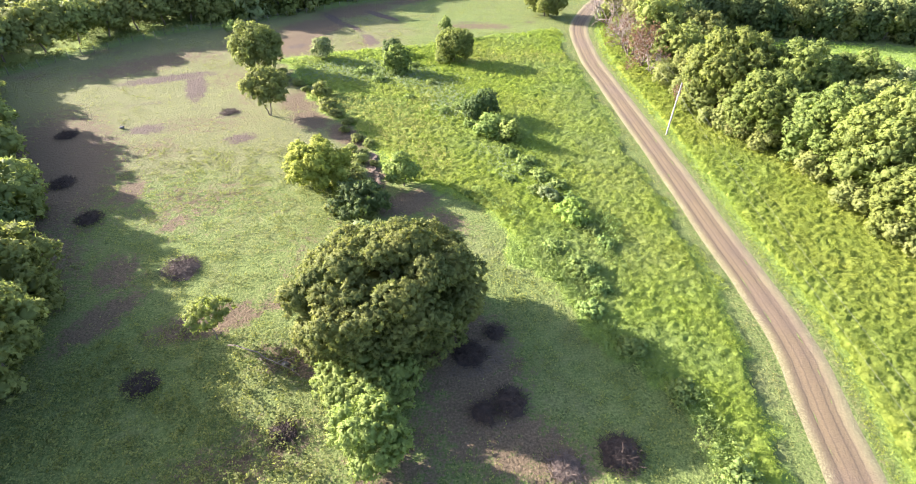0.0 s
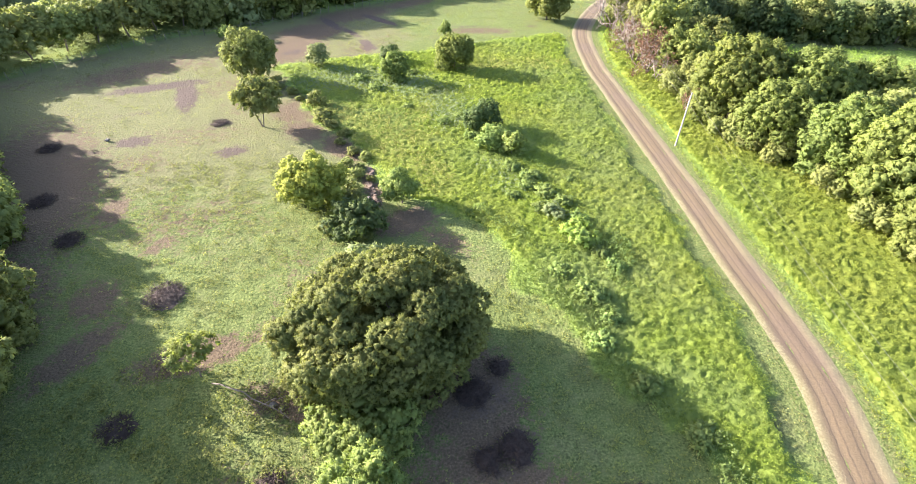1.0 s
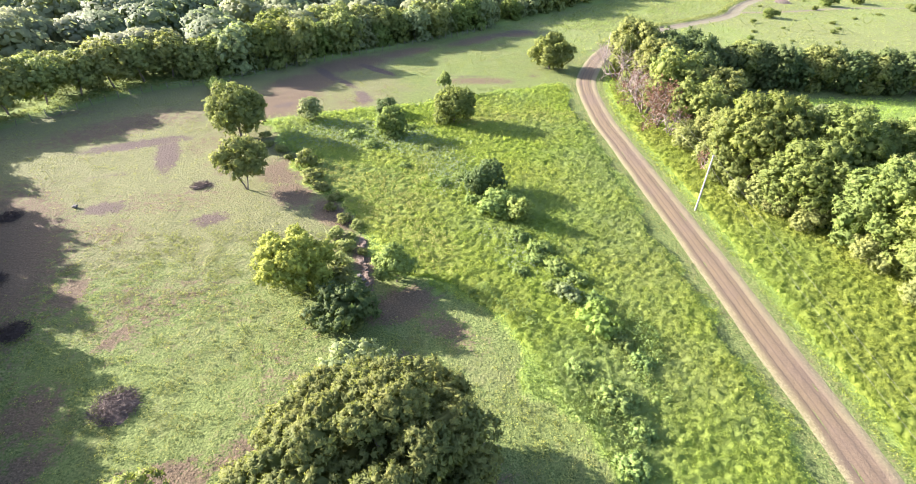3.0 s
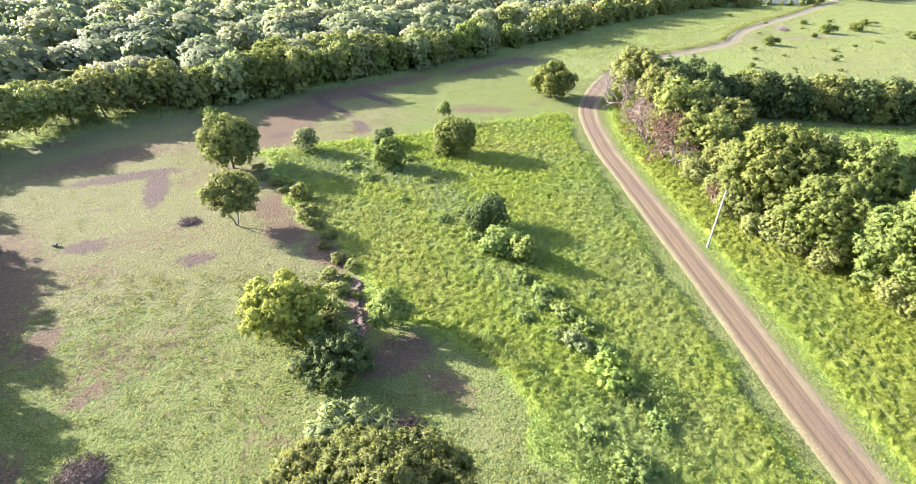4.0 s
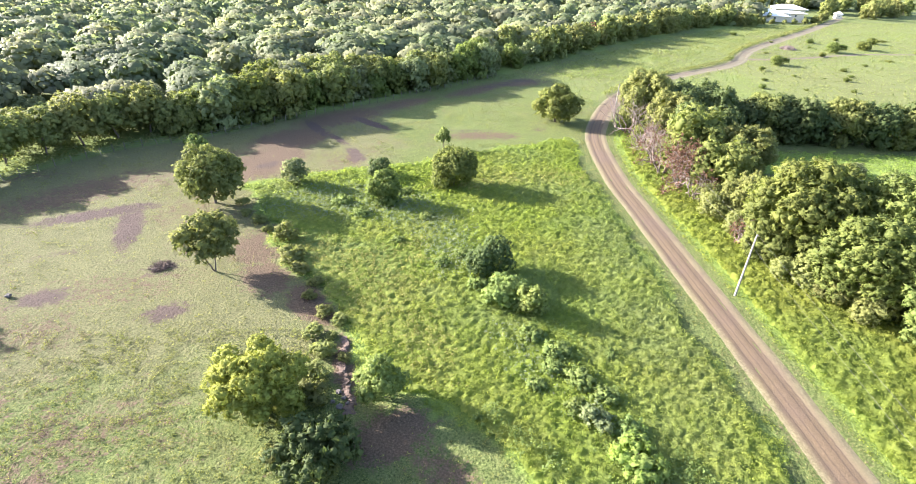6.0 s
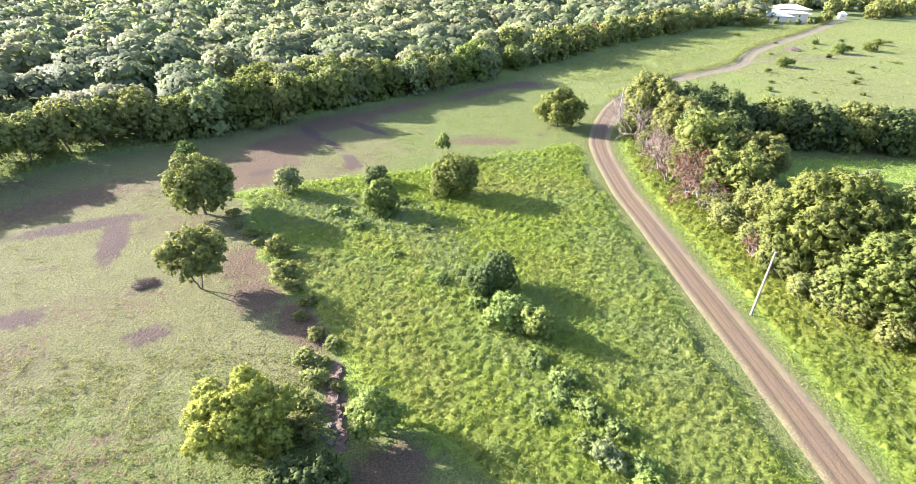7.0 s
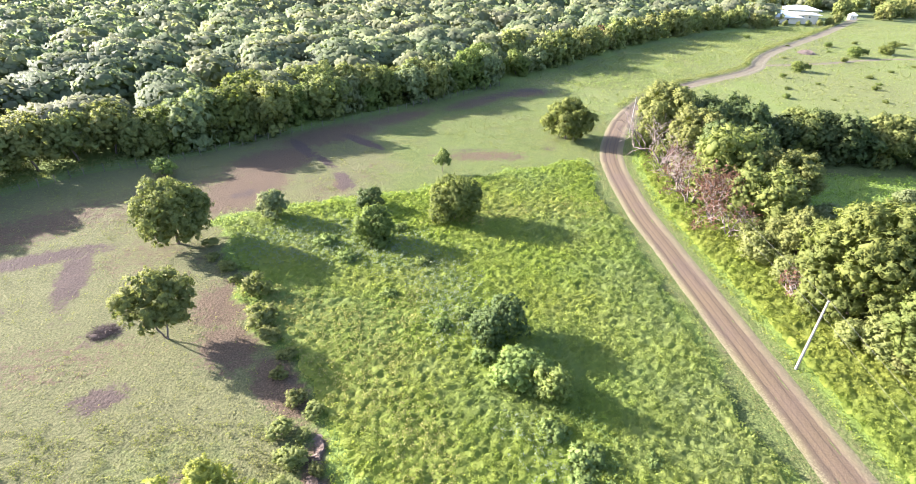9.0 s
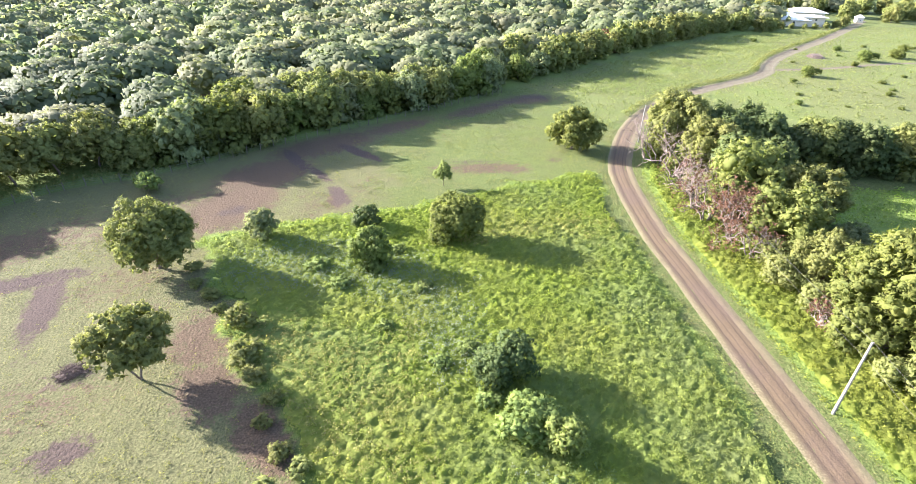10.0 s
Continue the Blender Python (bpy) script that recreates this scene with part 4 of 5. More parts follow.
stand(tree(14, 8.0, 5.8, 5.2, 0.2, 30, 0.75, L_OLIVE, "rounded bushy tree beside the road bend", r0=0.26, tuft=0.75, full=13, lump=(0.18, 0.3)), 33.4, 146.2)
stand(tree(15, 4.6, 2.6, 2.4, 0.2, 12, 0.34, L_VINE, "round bright green shrub above a bare bank", "shrub", "shrub", r0=0.1), -2.5, 61.0)
stand(tree(16, 5.0, 3.3, 3.0, 0.1, 12, 0.36, L_DARK, "dark grey-green bush standing in the weeds", "shrub", "shrub", r0=0.1), 9.8, 82.0)
stand(tree(17, 4.2, 2.7, 2.4, 0.1, 12, 0.4, L_VINE, "fresh green leafy bush standing in the weeds", "shrub", "shrub", r0=0.1), 11.4, 75.6, 0, 1.1, tall=0.75)
stand(tree(18, 3.6, 1.6, 1.5, 0.1, 7, 0.36, L_VINE, "small bright green bush beside a larger one", "shrub", "shrub", r0=0.07), 13.6, 73.2, 0, 1.15)
stand(tree(19, 2.6, 2.4, 2.2, 0.0, 8, 0.45, L_GREY, "low grey-leaved bush among the weeds", "shrub", "shrub", r0=0.07), 16.8, 57.2, 0, 0.7)
stand(tree(20, 2.4, 2.6, 2.2, 0.0, 9, 0.45, L_WEED, "mound of bright green creeper among the weeds", "shrub", "shrub", r0=0.07), 19.0, 52.5)
stand(tree(21, 3.0, 2.2, 2.2, 0.4, 8, 0.5, L_BRIGHT, "bright green bush behind the broad pasture tree", "shrub", "shrub", r0=0.08), -42.6, 126.3)
stand(tree(22, 4.8, 2.0, 1.9, 2.2, 9, 0.42, L_OLIVE, "thin young tree with sparse pale leaves", "tree", "sapling", r0=0.07, inner=0.1, solid=0), -19.4, 34.2)
stand(tree(23, 6.6, 3.1, 2.9, 0.1, 26, 0.36, L_VINE, "leafy light green tree below the wide tree", r0=0.14, tuft=0.52, full=13, lump=(0.18, 0.3)), -4.2, 21.6)
stand(tree(24, 3.0, 3.5, 3.0, 0.0, 14, 0.32, L_VINE, "mound of bright green climbing vine", "vine", "vine_mound", r0=0.05), -4.6, 27.6, 0, 1.25)
stand(tree(25, 2.8, 2.6, 2.2, 0.0, 10, 0.42, L_GREY, "pale grey-green shrub behind the wide tree", "shrub", "shrub", r0=0.06), -5.4, 45.9, 0, 1.4)
for i, (x, y, s) in enumerate([(-17.6, 91.0, 1.0), (-16.0, 86.0, 1.2), (-14.5, 83.0, 0.9), (-12.0, 80.0, 0.7), (-8.0, 72.5, 0.7), (-9.4, 64.5, 0.9), (-8.2, 56.5, 1.1), (-11.5, 55.0, 0.8), (-9.2, 67.5, 0.9), (-10.6, 70.5, 0.8), (-8.8, 61.5, 1.0), (-6.8, 53.5, 0.7), (-25.5, 99.0, 0.6), (-23.0, 96.5, 0.8), (-21.0, 93.8, 0.6), (-15.2, 85.0, 0.6), (-12.2, 77.4, 0.6), (-10.0, 74.2, 0.7), (-7.0, 66.6, 0.5), (-27.0, 102.5, 0.7), (-8.6, 70.0, 0.5)]):
    if i == 0:
        scrub = tree(26, 2.6, 1.7, 1.6, 0.0, 8, 0.36, L_TREE, "low scrubby green bush at the pasture edge", "shrub", "shrub", r0=0.06, group="scrub bushes", tuft=0.62, full=9)
        stand(scrub, x, y)
    else:
        put_copy(scrub, x, y, i * 67, s * 0.9, tall=0.65)
for i, (x, y, s) in enumerate([(17.4, 43.0, 0.9), (18.6, 39.6, 0.7), (14.8, 46.5, 0.75), (17.0, 36.2, 0.8), (19.6, 31.2, 0.8), (22.6, 26.4, 0.8), (23.8, 18.5, 0.9), (21.5, 47.5, 0.7), (12.0, 62.0, 0.6), (2.0, 97.0, 0.7), (-8.0, 98.0, 0.8), (-2.0, 90.0, 0.6), (4.0, 84.0, 0.7), (21.0, 66.0, 0.5), (13.0, 69.5, 0.8), (15.0, 66.5, 0.9), (14.0, 64.0, 0.7), (16.5, 62.0, 0.9), (18.5, 60.0, 0.8), (15.5, 59.0, 0.7), (19.5, 56.0, 0.9), (20.5, 50.0, 0.7), (8.0, 79.0, 0.8), (6.5, 86.0, 0.7), (-6.0, 104.0, 0.8), (-11.0, 102.0, 0.9), (-1.0, 106.0, 0.7)]):
    if i == 0:
        clump = tree(27, 1.6, 2.4, 1.9, -0.2, 9, 0.34, L_BRIGHT, "low clump of large-leaved bright green plants", "plant", "leafy_clump", r0=0.04, group="leafy clumps", tuft=0.62, full=9)
        stand(clump, x, y)
    else:
        put_copy(clump, x, y, i * 51, s)

# ---- the trees along the road ----
HEDGE_A = tree(31, 11.0, 5.6, 5.2, 0.8, 34, 0.53, L_HEDGE, "tall leafy light green tree in the roadside row", group="roadside row", r0=0.26, lump=(0.17, 0.3), skirt=7, tuft=0.7, full=12)
HEDGE_B = tree(32, 10.0, 5.0, 5.0, 1.4, 30, 0.55, L_TREE, "tall mid-green tree in the roadside row", group="roadside row", r0=0.25, lump=(0.17, 0.3), skirt=7, tuft=0.7, full=12)
HEDGE_C = tree(33, 9.0, 5.0, 4.6, 0.5, 18, 0.56, L_DARK, "dense dark green tree in the field hedge", group="field hedge", r0=0.22, lump=(0.24, 0.4), skirt=7, tuft=0.95, full=9)
HEDGE_D = tree(34, 8.5, 3.8, 3.6, 0.5, 16, 0.46, L_OLIVE, "bright yellow-green tree in the roadside row", group="roadside row", r0=0.2, lump=(0.24, 0.38), skirt=7, tuft=0.84, full=10)
stand(HEDGE_A, 52.5, 85.0, 10, 1.28)
stand(HEDGE_B, 53.0, 142.0, 0, 1.3)
stand(HEDGE_C, 60.0, 137.5, 0, 1.25)
stand(HEDGE_D, 51.5, 115.0, 0, 1.45)
for i, (kind, x, y, s) in enumerate([
        ("b", 54.5, 131.0, 1.15), ("c", 56.5, 122.0, 1.25), ("d", 52.0, 105.0, 1.3), ("b", 58.5, 111.0, 1.05), ("b", 52.0, 96.0, 0.8), ("a", 55.0, 75.5, 1.1), ("a", 61.0, 80.0, 1.2), ("b", 62.0, 91.0, 1.05),
        ("a", 59.5, 66.5, 1.12), ("a", 61.0, 56.5, 1.3), ("a", 60.0, 48.5, 0.95), ("b", 67.0, 69.0, 1.25), ("a", 71.0, 79.0, 1.1), ("a", 71.5, 59.0, 1.2), ("b", 68.5, 46.5, 1.15), ("a", 66.5, 37.0, 1.05), ("b", 76.0, 47.0, 1.1), ("a", 74.0, 36.0, 1.0), ("b", 68.0, 26.0, 0.9), ("a", 80.0, 68.0, 1.1),
        ("c", 66.0, 136.5, 1.25), ("c", 71.5, 135.5, 1.15), ("b", 77.0, 135.5, 1.0), ("c", 82.5, 133.5, 1.12), ("c", 88.0, 132.5, 1.05), ("b", 94.0, 131.5, 0.98), ("c", 99.5, 131.0, 1.1), ("b", 105.0, 130.0, 0.96), ("c", 111.0, 129.5, 1.05), ("b", 117.0, 129.0, 1.0), ("c", 123.0, 128.0, 1.1), ("b", 130.0, 127.0, 1.0), ("c", 137.0, 126.0, 1.1), ("c", 62.5, 127.5, 1.0), ("b", 145.0, 125.0, 1.0)]):
    put_copy({"a": HEDGE_A, "b": HEDGE_B, "c": HEDGE_C, "d": HEDGE_D}[kind], x, y, i * 73.0, s, tall=0.96 + 0.08 * math.sin(i * 2.3))
bush = tree(35, 4.2, 3.4, 3.2, 0.0, 14, 0.55, L_GREY, "low grey-green bush in the clearing behind the trees", "shrub", "shrub", r0=0.1, group="clearing bushes", tuft=0.62, full=9)
stand(bush, 67.0, 99.5)
for i, (x, y, s) in enumerate([(73.5, 96.5, 1.1), (79.5, 91.5, 1.2), (84.0, 100.0, 1.0), (75.5, 104.0, 0.9), (88.0, 107.0, 0.7), (86.0, 84.0, 1.2), (63.0, 104.5, 1.0), (95.0, 97.0, 1.1), (84.5, 114.0, 0.6), (65.0, 98.0, 1.3), (70.0, 90.5, 1.3)]):
    put_copy(bush, x, y, i * 80, s)


side_bush = tree(36, 4.6, 3.4, 3.2, 0.0, 14, 0.5, L_TREE, "leafy green bush at the foot of the roadside trees", "shrub", "shrub", r0=0.1, group="roadside bushes", tuft=0.62, full=9)
stand(side_bush, 47.8, 97.0)
for i, (x, y, s) in enumerate([(48.8, 91.5, 0.9), (49.3, 78.5, 0.9), (53.5, 71.0, 0.85), (56.2, 62.5, 0.85), (56.5, 54.0, 0.85), (49.5, 101.0, 0.9), (49.5, 122.5, 0.95), (50.5, 134.0, 0.85), (58.0, 46.0, 0.9), (51.5, 74.5, 0.7)]):
    put_copy(side_bush, x, y, i * 70, s)


def bare_tree(seed, height, label, red=0):
    """A dead tree: forking limbs and twigs, with some dry leaves."""
    rng = np.random.default_rng(seed)
    pieces, tips = [], []

    def grow(a, d, length, r, depth):
        b = a + d * length
        pieces.append(limb(rng, a, b, r, r * 0.62, 0.15, 4 if depth > 1 else 3, 4 if depth > 1 else 3))
        if depth == 0:
            tips.append(b)
            return
        for _ in range(3 if depth > 2 else 2):
            nd = unit(d + rng.normal(size=3) * 0.6 + np.array([0, 0, 0.12]))
            grow(b, nd, length * rng.uniform(0.55, 0.82), r * 0.62, depth - 1)
    for _ in range(5):
        d = unit(np.array([rng.normal() * 0.55, rng.normal() * 0.55, 1.0]))
        grow(np.array([0, 0, -0.1]), d, height * 0.33, 0.14, 4)
    root = tagged(new("dead_tree"), label, "dead tree")
    v, f = join(pieces)
    part("trunk", mesh_of("trunk", v, f, M_DEADWOOD, True), root)
    if red:
        T = np.array(tips)
        T = np.repeat(T, red, 0) + rng.normal(size=(len(T) * red, 3)) * 0.35
        v, f = rosettes(rng, T, unit(rng.normal(size=T.shape) + np.array([0, 0, 0.6])), rng.uniform(0.2, 0.4, len(T)), 4)
        part("foliage", mesh_of("foliage", v, f, L_DRY), root, "withered red-brown leaves")
    return root


stand(bare_tree(41, 7.5, "leafless grey-brown tree with tangled branches at the roadside", 1), 46.0, 113.5, 0, 1.25)
stand(bare_tree(42, 9.0, "bare pale grey tree with upright tangled branches", 0), 48.0, 137.5, 0, 1.2)
stand(bare_tree(43, 7.0, "dead tangled tree with a few rust-red leaves", 3), 46.6, 107.5, 0, 1.3)
stand(bare_tree(44, 8.0, "leafless grey tree against the roadside row", 0), 47.8, 130.5, 0, 1.2)
stand(bare_tree(46, 6.5, "pale dead tree leaning over the roadside weeds", 1), 47.2, 103.0)
stand(bare_tree(47, 8.0, "dense tangle of dead grey-brown branches by the road", 0), 46.6, 118.5, 0, 1.2)
stand(bare_tree(48, 7.5, "leafless tangled tree among the roadside row", 1), 47.6, 124.5)
stand(bare_tree(45, 4.0, "small withered red-brown bush beside the weeds", 1), 47.6, 88.8)

# ---- the scrub forest behind the fence ----
EDGE_A = tree(51, 7.6, 4.6, 4.2, 0.3, 16, 0.62, L_TREE, "leafy green tree at the forest edge behind the fence", group="forest edge", r0=0.16, lump=(0.25, 0.4), skirt=7, tuft=0.95, full=9)
EDGE_B = tree(52, 7.0, 4.0, 4.2, 0.3, 14, 0.62, L_HEDGE, "light green tree at the forest edge behind the fence", group="forest edge", r0=0.15, lump=(0.25, 0.42), skirt=7, tuft=0.95, full=9)
EDGE_C = tree(53, 6.4, 4.2, 3.8, 0.2, 14, 0.62, L_GREY, "grey-green scrub tree at the forest edge", group="forest edge", r0=0.14, lump=(0.25, 0.42), skirt=7, tuft=0.95, full=9)
FAR_TREE = tree(72, 7.4, 4.5, 4.3, 0.2, 10, 1.1, L_TREE, "green tree standing in the far treeline", group="far trees", r0=0.15, skirt=3, wide=0.6, tuft=1.3, full=6)
stand(FAR_TREE, 171, 311, 0, 0.9)
rng = np.random.default_rng(77)
edge_line = smooth_line(FENCE, 5.4)
d = unit(np.gradient(edge_line, axis=0))
off = np.stack([-d[:, 1], d[:, 0]], -1)
spots = [edge_line + off * rng.uniform(5.0, 7.5, (len(edge_line), 1)), (edge_line + off * rng.uniform(11, 15, (len(edge_line), 1)))[:34]]
n_edge = 0
for x, y in np.concatenate(spots):
    if (-86 < x < -52 and y < 145) or x > 168:
        continue
    src = (EDGE_A, EDGE_B, EDGE_C)[n_edge % 3 if n_edge < 3 else int(rng.choice(3, p=[0.42, 0.38, 0.2]))]
    s = rng.uniform(0.9, 1.55) if x < -20 else rng.uniform(0.8, 1.4)
    if n_edge >= 3 and y > 215:
        src = FAR_TREE
    (stand if n_edge < 3 else put_copy)(src, x, y, rng.uniform(0, 360), s)
    n_edge += 1
GATE_TREE = tree(54, 8.2, 5.0, 4.6, 1.3, 18, 0.62, L_TREE, "leafy tree with a clear trunk along the fence", group="fence trees", r0=0.18, lump=(0.25, 0.4), tuft=0.95, full=9)
stand(GATE_TREE, -60.5, 133.5, 0, 1.1)
for i, (x, y, s) in enumerate([(-62.0, 126.0, 1.15), (-66.0, 121.0, 1.05), (-70.0, 116.0, 1.15), (-74.0, 110.5, 1.2), (-78.5, 104.5, 1.1), (-53.0, 134.5, 1.15), (-64.0, 131.0, 1.1), (-72.0, 122.5, 1.0), (-82.0, 100.0, 1.1)]):
    put_copy(GATE_TREE, x - 2.6, y + 2.6, i * 110, s)
growth("glade_weeds", 17, [(-108, 128), (-100, 118), (-84, 112), (-70, 121), (-60, 133), (-62, 146), (-74, 154), (-95, 153), (-106, 142)], 1.8, 0.5, 0.5, 6, L_GREY, "pale grassy scrub in the glade behind the fence", "weeds")
glade_bush = tree(55, 3.2, 2.6, 2.5, 0.0, 8, 0.6, L_GREY, "pale grey-green bush in the glade behind the fence", "shrub", "shrub", r0=0.07, group="glade bushes", tuft=0.62, full=9)
stand(glade_bush, -70.0, 128.5)
for i, (x, y, s) in enumerate([(-76, 133, 1.2), (-82, 126, 1.0), (-88, 138, 1.4), (-93, 130, 1.2), (-79, 143, 1.3), (-70, 140, 1.2), (-98, 142, 1.5), (-86, 148, 1.3), (-86, 119, 1.1), (-101, 132, 1.4), (-74, 147, 1.3), (-66, 146, 1.2), (-91, 121, 1.1)]):
    put_copy(glade_bush, x, y, i * 83, s)
# Those scaled 1.3 and more are unseen, enlarged to shade the front trees.
LEFT = [(-39.5, 39, 1.15), (-36.5, 31, 1.2), (-49.5, 54, 0.95), (-41, 24.5, 1.2), (-57, 62, 1.05), (-46.5, 46, 0.95), (-63, 70, 1.1), (-70, 79, 1.2), (-78, 89, 1.1), (-86, 98, 1.1), (-68, 63, 1.35), (-56, 50, 1.3), (-51, 39, 1.3), (-48, 27, 1.3), (-62, 57, 1.3), (-77, 73, 1.4), (-39, 18, 1.0), (-37, 10, 1.1), (-47, 16, 1.4), (-87, 85, 1.4)]
for i, (x, y, s) in enumerate(LEFT):
    src, k = (HEDGE_B, 0.8) if y < 40 and x > -45 else ((EDGE_A, 1.15), (HEDGE_C, 0.95))[i % 2 if i < 7 else 0]
    put_copy(src, x, y, i * 97, s * k, label="leafy green tree at the pasture's wooded edge")


def forest(seed):
    """The scrub forest that runs to the distance, as one mesh of crowns."""
    rng = np.random.default_rng(seed)
    variants = []
    for i in range(10):
        r = np.random.default_rng(900 + i)
        lumps = lumps_of(r, 1.0, 1.0, 0.1, 1.25, 18, size=(0.26, 0.44))
        P, N = crown_points(r, lumps, 0.075, 0.0, 0.15)
        keep = P[:, 2] > 0.3
        order = r.permutation(int(keep.sum()))
        variants.append((P[keep][order], unit(N[keep] + 0.9 * unit(P[keep] - np.array([0, 0, 0.4])))[order], masses(r, lumps, 0.8), masses(r, lumps[:1] * np.array([1, 1, 1, 1.35, 1.35, 1.2]), 1.0)))
    step = 13.2
    xs, ys = np.meshgrid(np.arange(-420, 360, step), np.arange(20, 560, step))
    q = np.stack([xs.ravel(), ys.ravel()], -1) + rng.uniform(-5.0, 5.0, (xs.size, 2))
    ok = inside(q[:, 0], q[:, 1], FENCE + [(205, 332), (205, 385), (300, 400), (330, 560), (-420, 560), (-420, 60), (-95, 60)])
    ok &= edge_distance(q[:, 0], q[:, 1], FENCE) > 13
    ok &= np.hypot((q[:, 0] + 84) / 23, (q[:, 1] - 134) / 16) > 1
    ok &= np.abs(q[:, 0] + 20) < 0.78 * q[:, 1] + 75
    leaves, V, F, tones, sides, n = [], [], [], [], [], 0
    for x, y in q[ok]:
        P, N, near, dome = variants[rng.integers(10)]
        far = math.hypot(x, y - 20)
        bv, bf, bn = near if far < 210 else dome
        kind = rng.random()
        r = rng.uniform(5.2, 7.2) if kind < 0.3 else rng.uniform(7.2, 9.6) if kind < 0.8 else rng.uniform(9.6, 12.2)
        hgt = rng.uniform(0.86, 1.2) * min(1.0, 6.6 / r)
        a = rng.uniform(0, 2 * math.pi)
        R = np.array([[math.cos(a), -math.sin(a), 0], [math.sin(a), math.cos(a), 0], [0, 0, 1]])
        grow, at, tone = np.array([r, r * rng.uniform(0.8, 1.1), r * hgt]), np.array([x, y, 0]), rng.random()
        size = min(max(0.0042 * far, 0.6), 1.6)
        m = min(len(P), int((3.4 if far < 210 else 2.4) * (r / size) ** 2))
        leaves.append((P[:m] * grow @ R.T + at, N[:m] @ R.T, np.full(m, size), np.full(m, tone)))
        sides.append(bn @ R.T)
        V.append(bv * grow @ R.T + at), F.append(bf + n), tones.append(np.full(len(bv), tone))
        n += len(bv)
    P, N, s, tone = (np.concatenate(a) for a in zip(*leaves))
    leaves, caps = tufts(rng, P, N, s * rng.uniform(0.6, 1.2, len(P)), 1, 0.45, 0.95, 0.25, 1.0, 0.3)
    core = np.concatenate(tones)
    # Crown cores toned darker still: painted shade behind the tufts.
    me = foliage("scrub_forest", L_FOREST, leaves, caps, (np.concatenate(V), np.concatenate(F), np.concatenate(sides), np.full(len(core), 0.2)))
    set_value(me, "tone", np.concatenate([np.repeat(tone, 4), np.repeat(tone, 7), core]))
    return tagged(new("scrub_forest", me), "grey-green dry scrub forest running to the distance", "forest", kind="stuff")


forest(61)

# ---- far field: bushes, house ----
far_bush = tree(71, 3.4, 3.0, 2.8, 0.0, 9, 0.65, L_HEDGE, "lone green bush in the open far field", "shrub", "shrub", r0=0.08, group="far field bushes", tuft=0.62, full=9)
stand(far_bush, 131.5, 214.0)
for i, (x, y, s) in enumerate([(172, 240, 1.2), (190, 247, 1.1), (203, 231, 1.0), (160, 231, 0.5), (206, 262, 0.8), (120, 205, 0.4), (176, 262, 0.6), (150, 280, 0.5), (105, 180, 0.4), (140, 190, 0.4)]):
    put_copy(far_bush, x, y, i * 77, s)
for i, (x, y, s) in enumerate([(112, 190, 0.35), (126, 196, 0.3), (150, 205, 0.45), (165, 214, 0.35), (181, 222, 0.4), (158, 262, 0.3), (194, 270, 0.45), (140, 236, 0.3), (216, 268, 0.4), (184, 252, 0.35), (132, 176, 0.35), (168, 250, 0.3), (146, 196, 0.35), (118, 178, 0.25)]):
    put_copy(far_bush, x, y, i * 41, s, tall=0.7)
for i, (x, y, s) in enumerate([(176, 312, 0.8), (182, 317, 0.7), (188, 320, 0.45), (195, 322, 0.35), (203, 323, 0.3), (209, 324, 0.35), (216, 325, 0.4), (223, 328, 0.5), (230, 333, 0.6), (236, 338, 0.6), (241, 344, 0.6), (262, 372, 1.2), (268, 378, 1.2), (258, 395, 1.3), (240, 392, 1.3), (222, 384, 1.3), (206, 374, 1.2), (198, 360, 1.2), (190, 345, 1.1), (186, 333, 1.0), (275, 352, 1.1), (283, 362, 1.2), (292, 366, 1.2), (300, 372, 1.2), (310, 375, 1.2), (320, 378, 1.2), (300, 362, 0.7), (288, 392, 1.3), (305, 395, 1.3), (322, 398, 1.3)]):
    put_copy(FAR_TREE, x, y, i * 61, s, label="green tree growing round the far white house")


stand(tree(73, 7.0, 4.2, 4.0, 0.2, 10, 1.0, L_DRY, "rust-brown tree in the far treeline", r0=0.15, skirt=3, wide=0.6), 74.0, 252.0)


def hip_roof(name, sx, sy, z, rise, material):
    bm = bmesh.new()
    a, b = sx / 2, sy / 2
    ridge = max(a - b, 0.2)
    low = [bm.verts.new((x, y, z - 0.25)) for x, y in ((-a, -b), (a, -b), (a, b), (-a, b))]
    eave = [bm.verts.new((x, y, z)) for x, y in ((-a, -b), (a, -b), (a, b), (-a, b))]
    r0, r1 = bm.verts.new((-ridge, 0, z + rise)), bm.verts.new((ridge, 0, z + rise))
    for i in range(4):
        bm.faces.new((low[i], low[(i + 1) % 4], eave[(i + 1) % 4], eave[i]))
    bm.faces.new(low[::-1])
    bm.faces.new((eave[0], eave[1], r1, r0)), bm.faces.new((eave[2], eave[3], r0, r1))
    bm.faces.new((eave[1], eave[2], r1)), bm.faces.new((eave[3], eave[0], r0))
    return bm_mesh(name, bm, material)


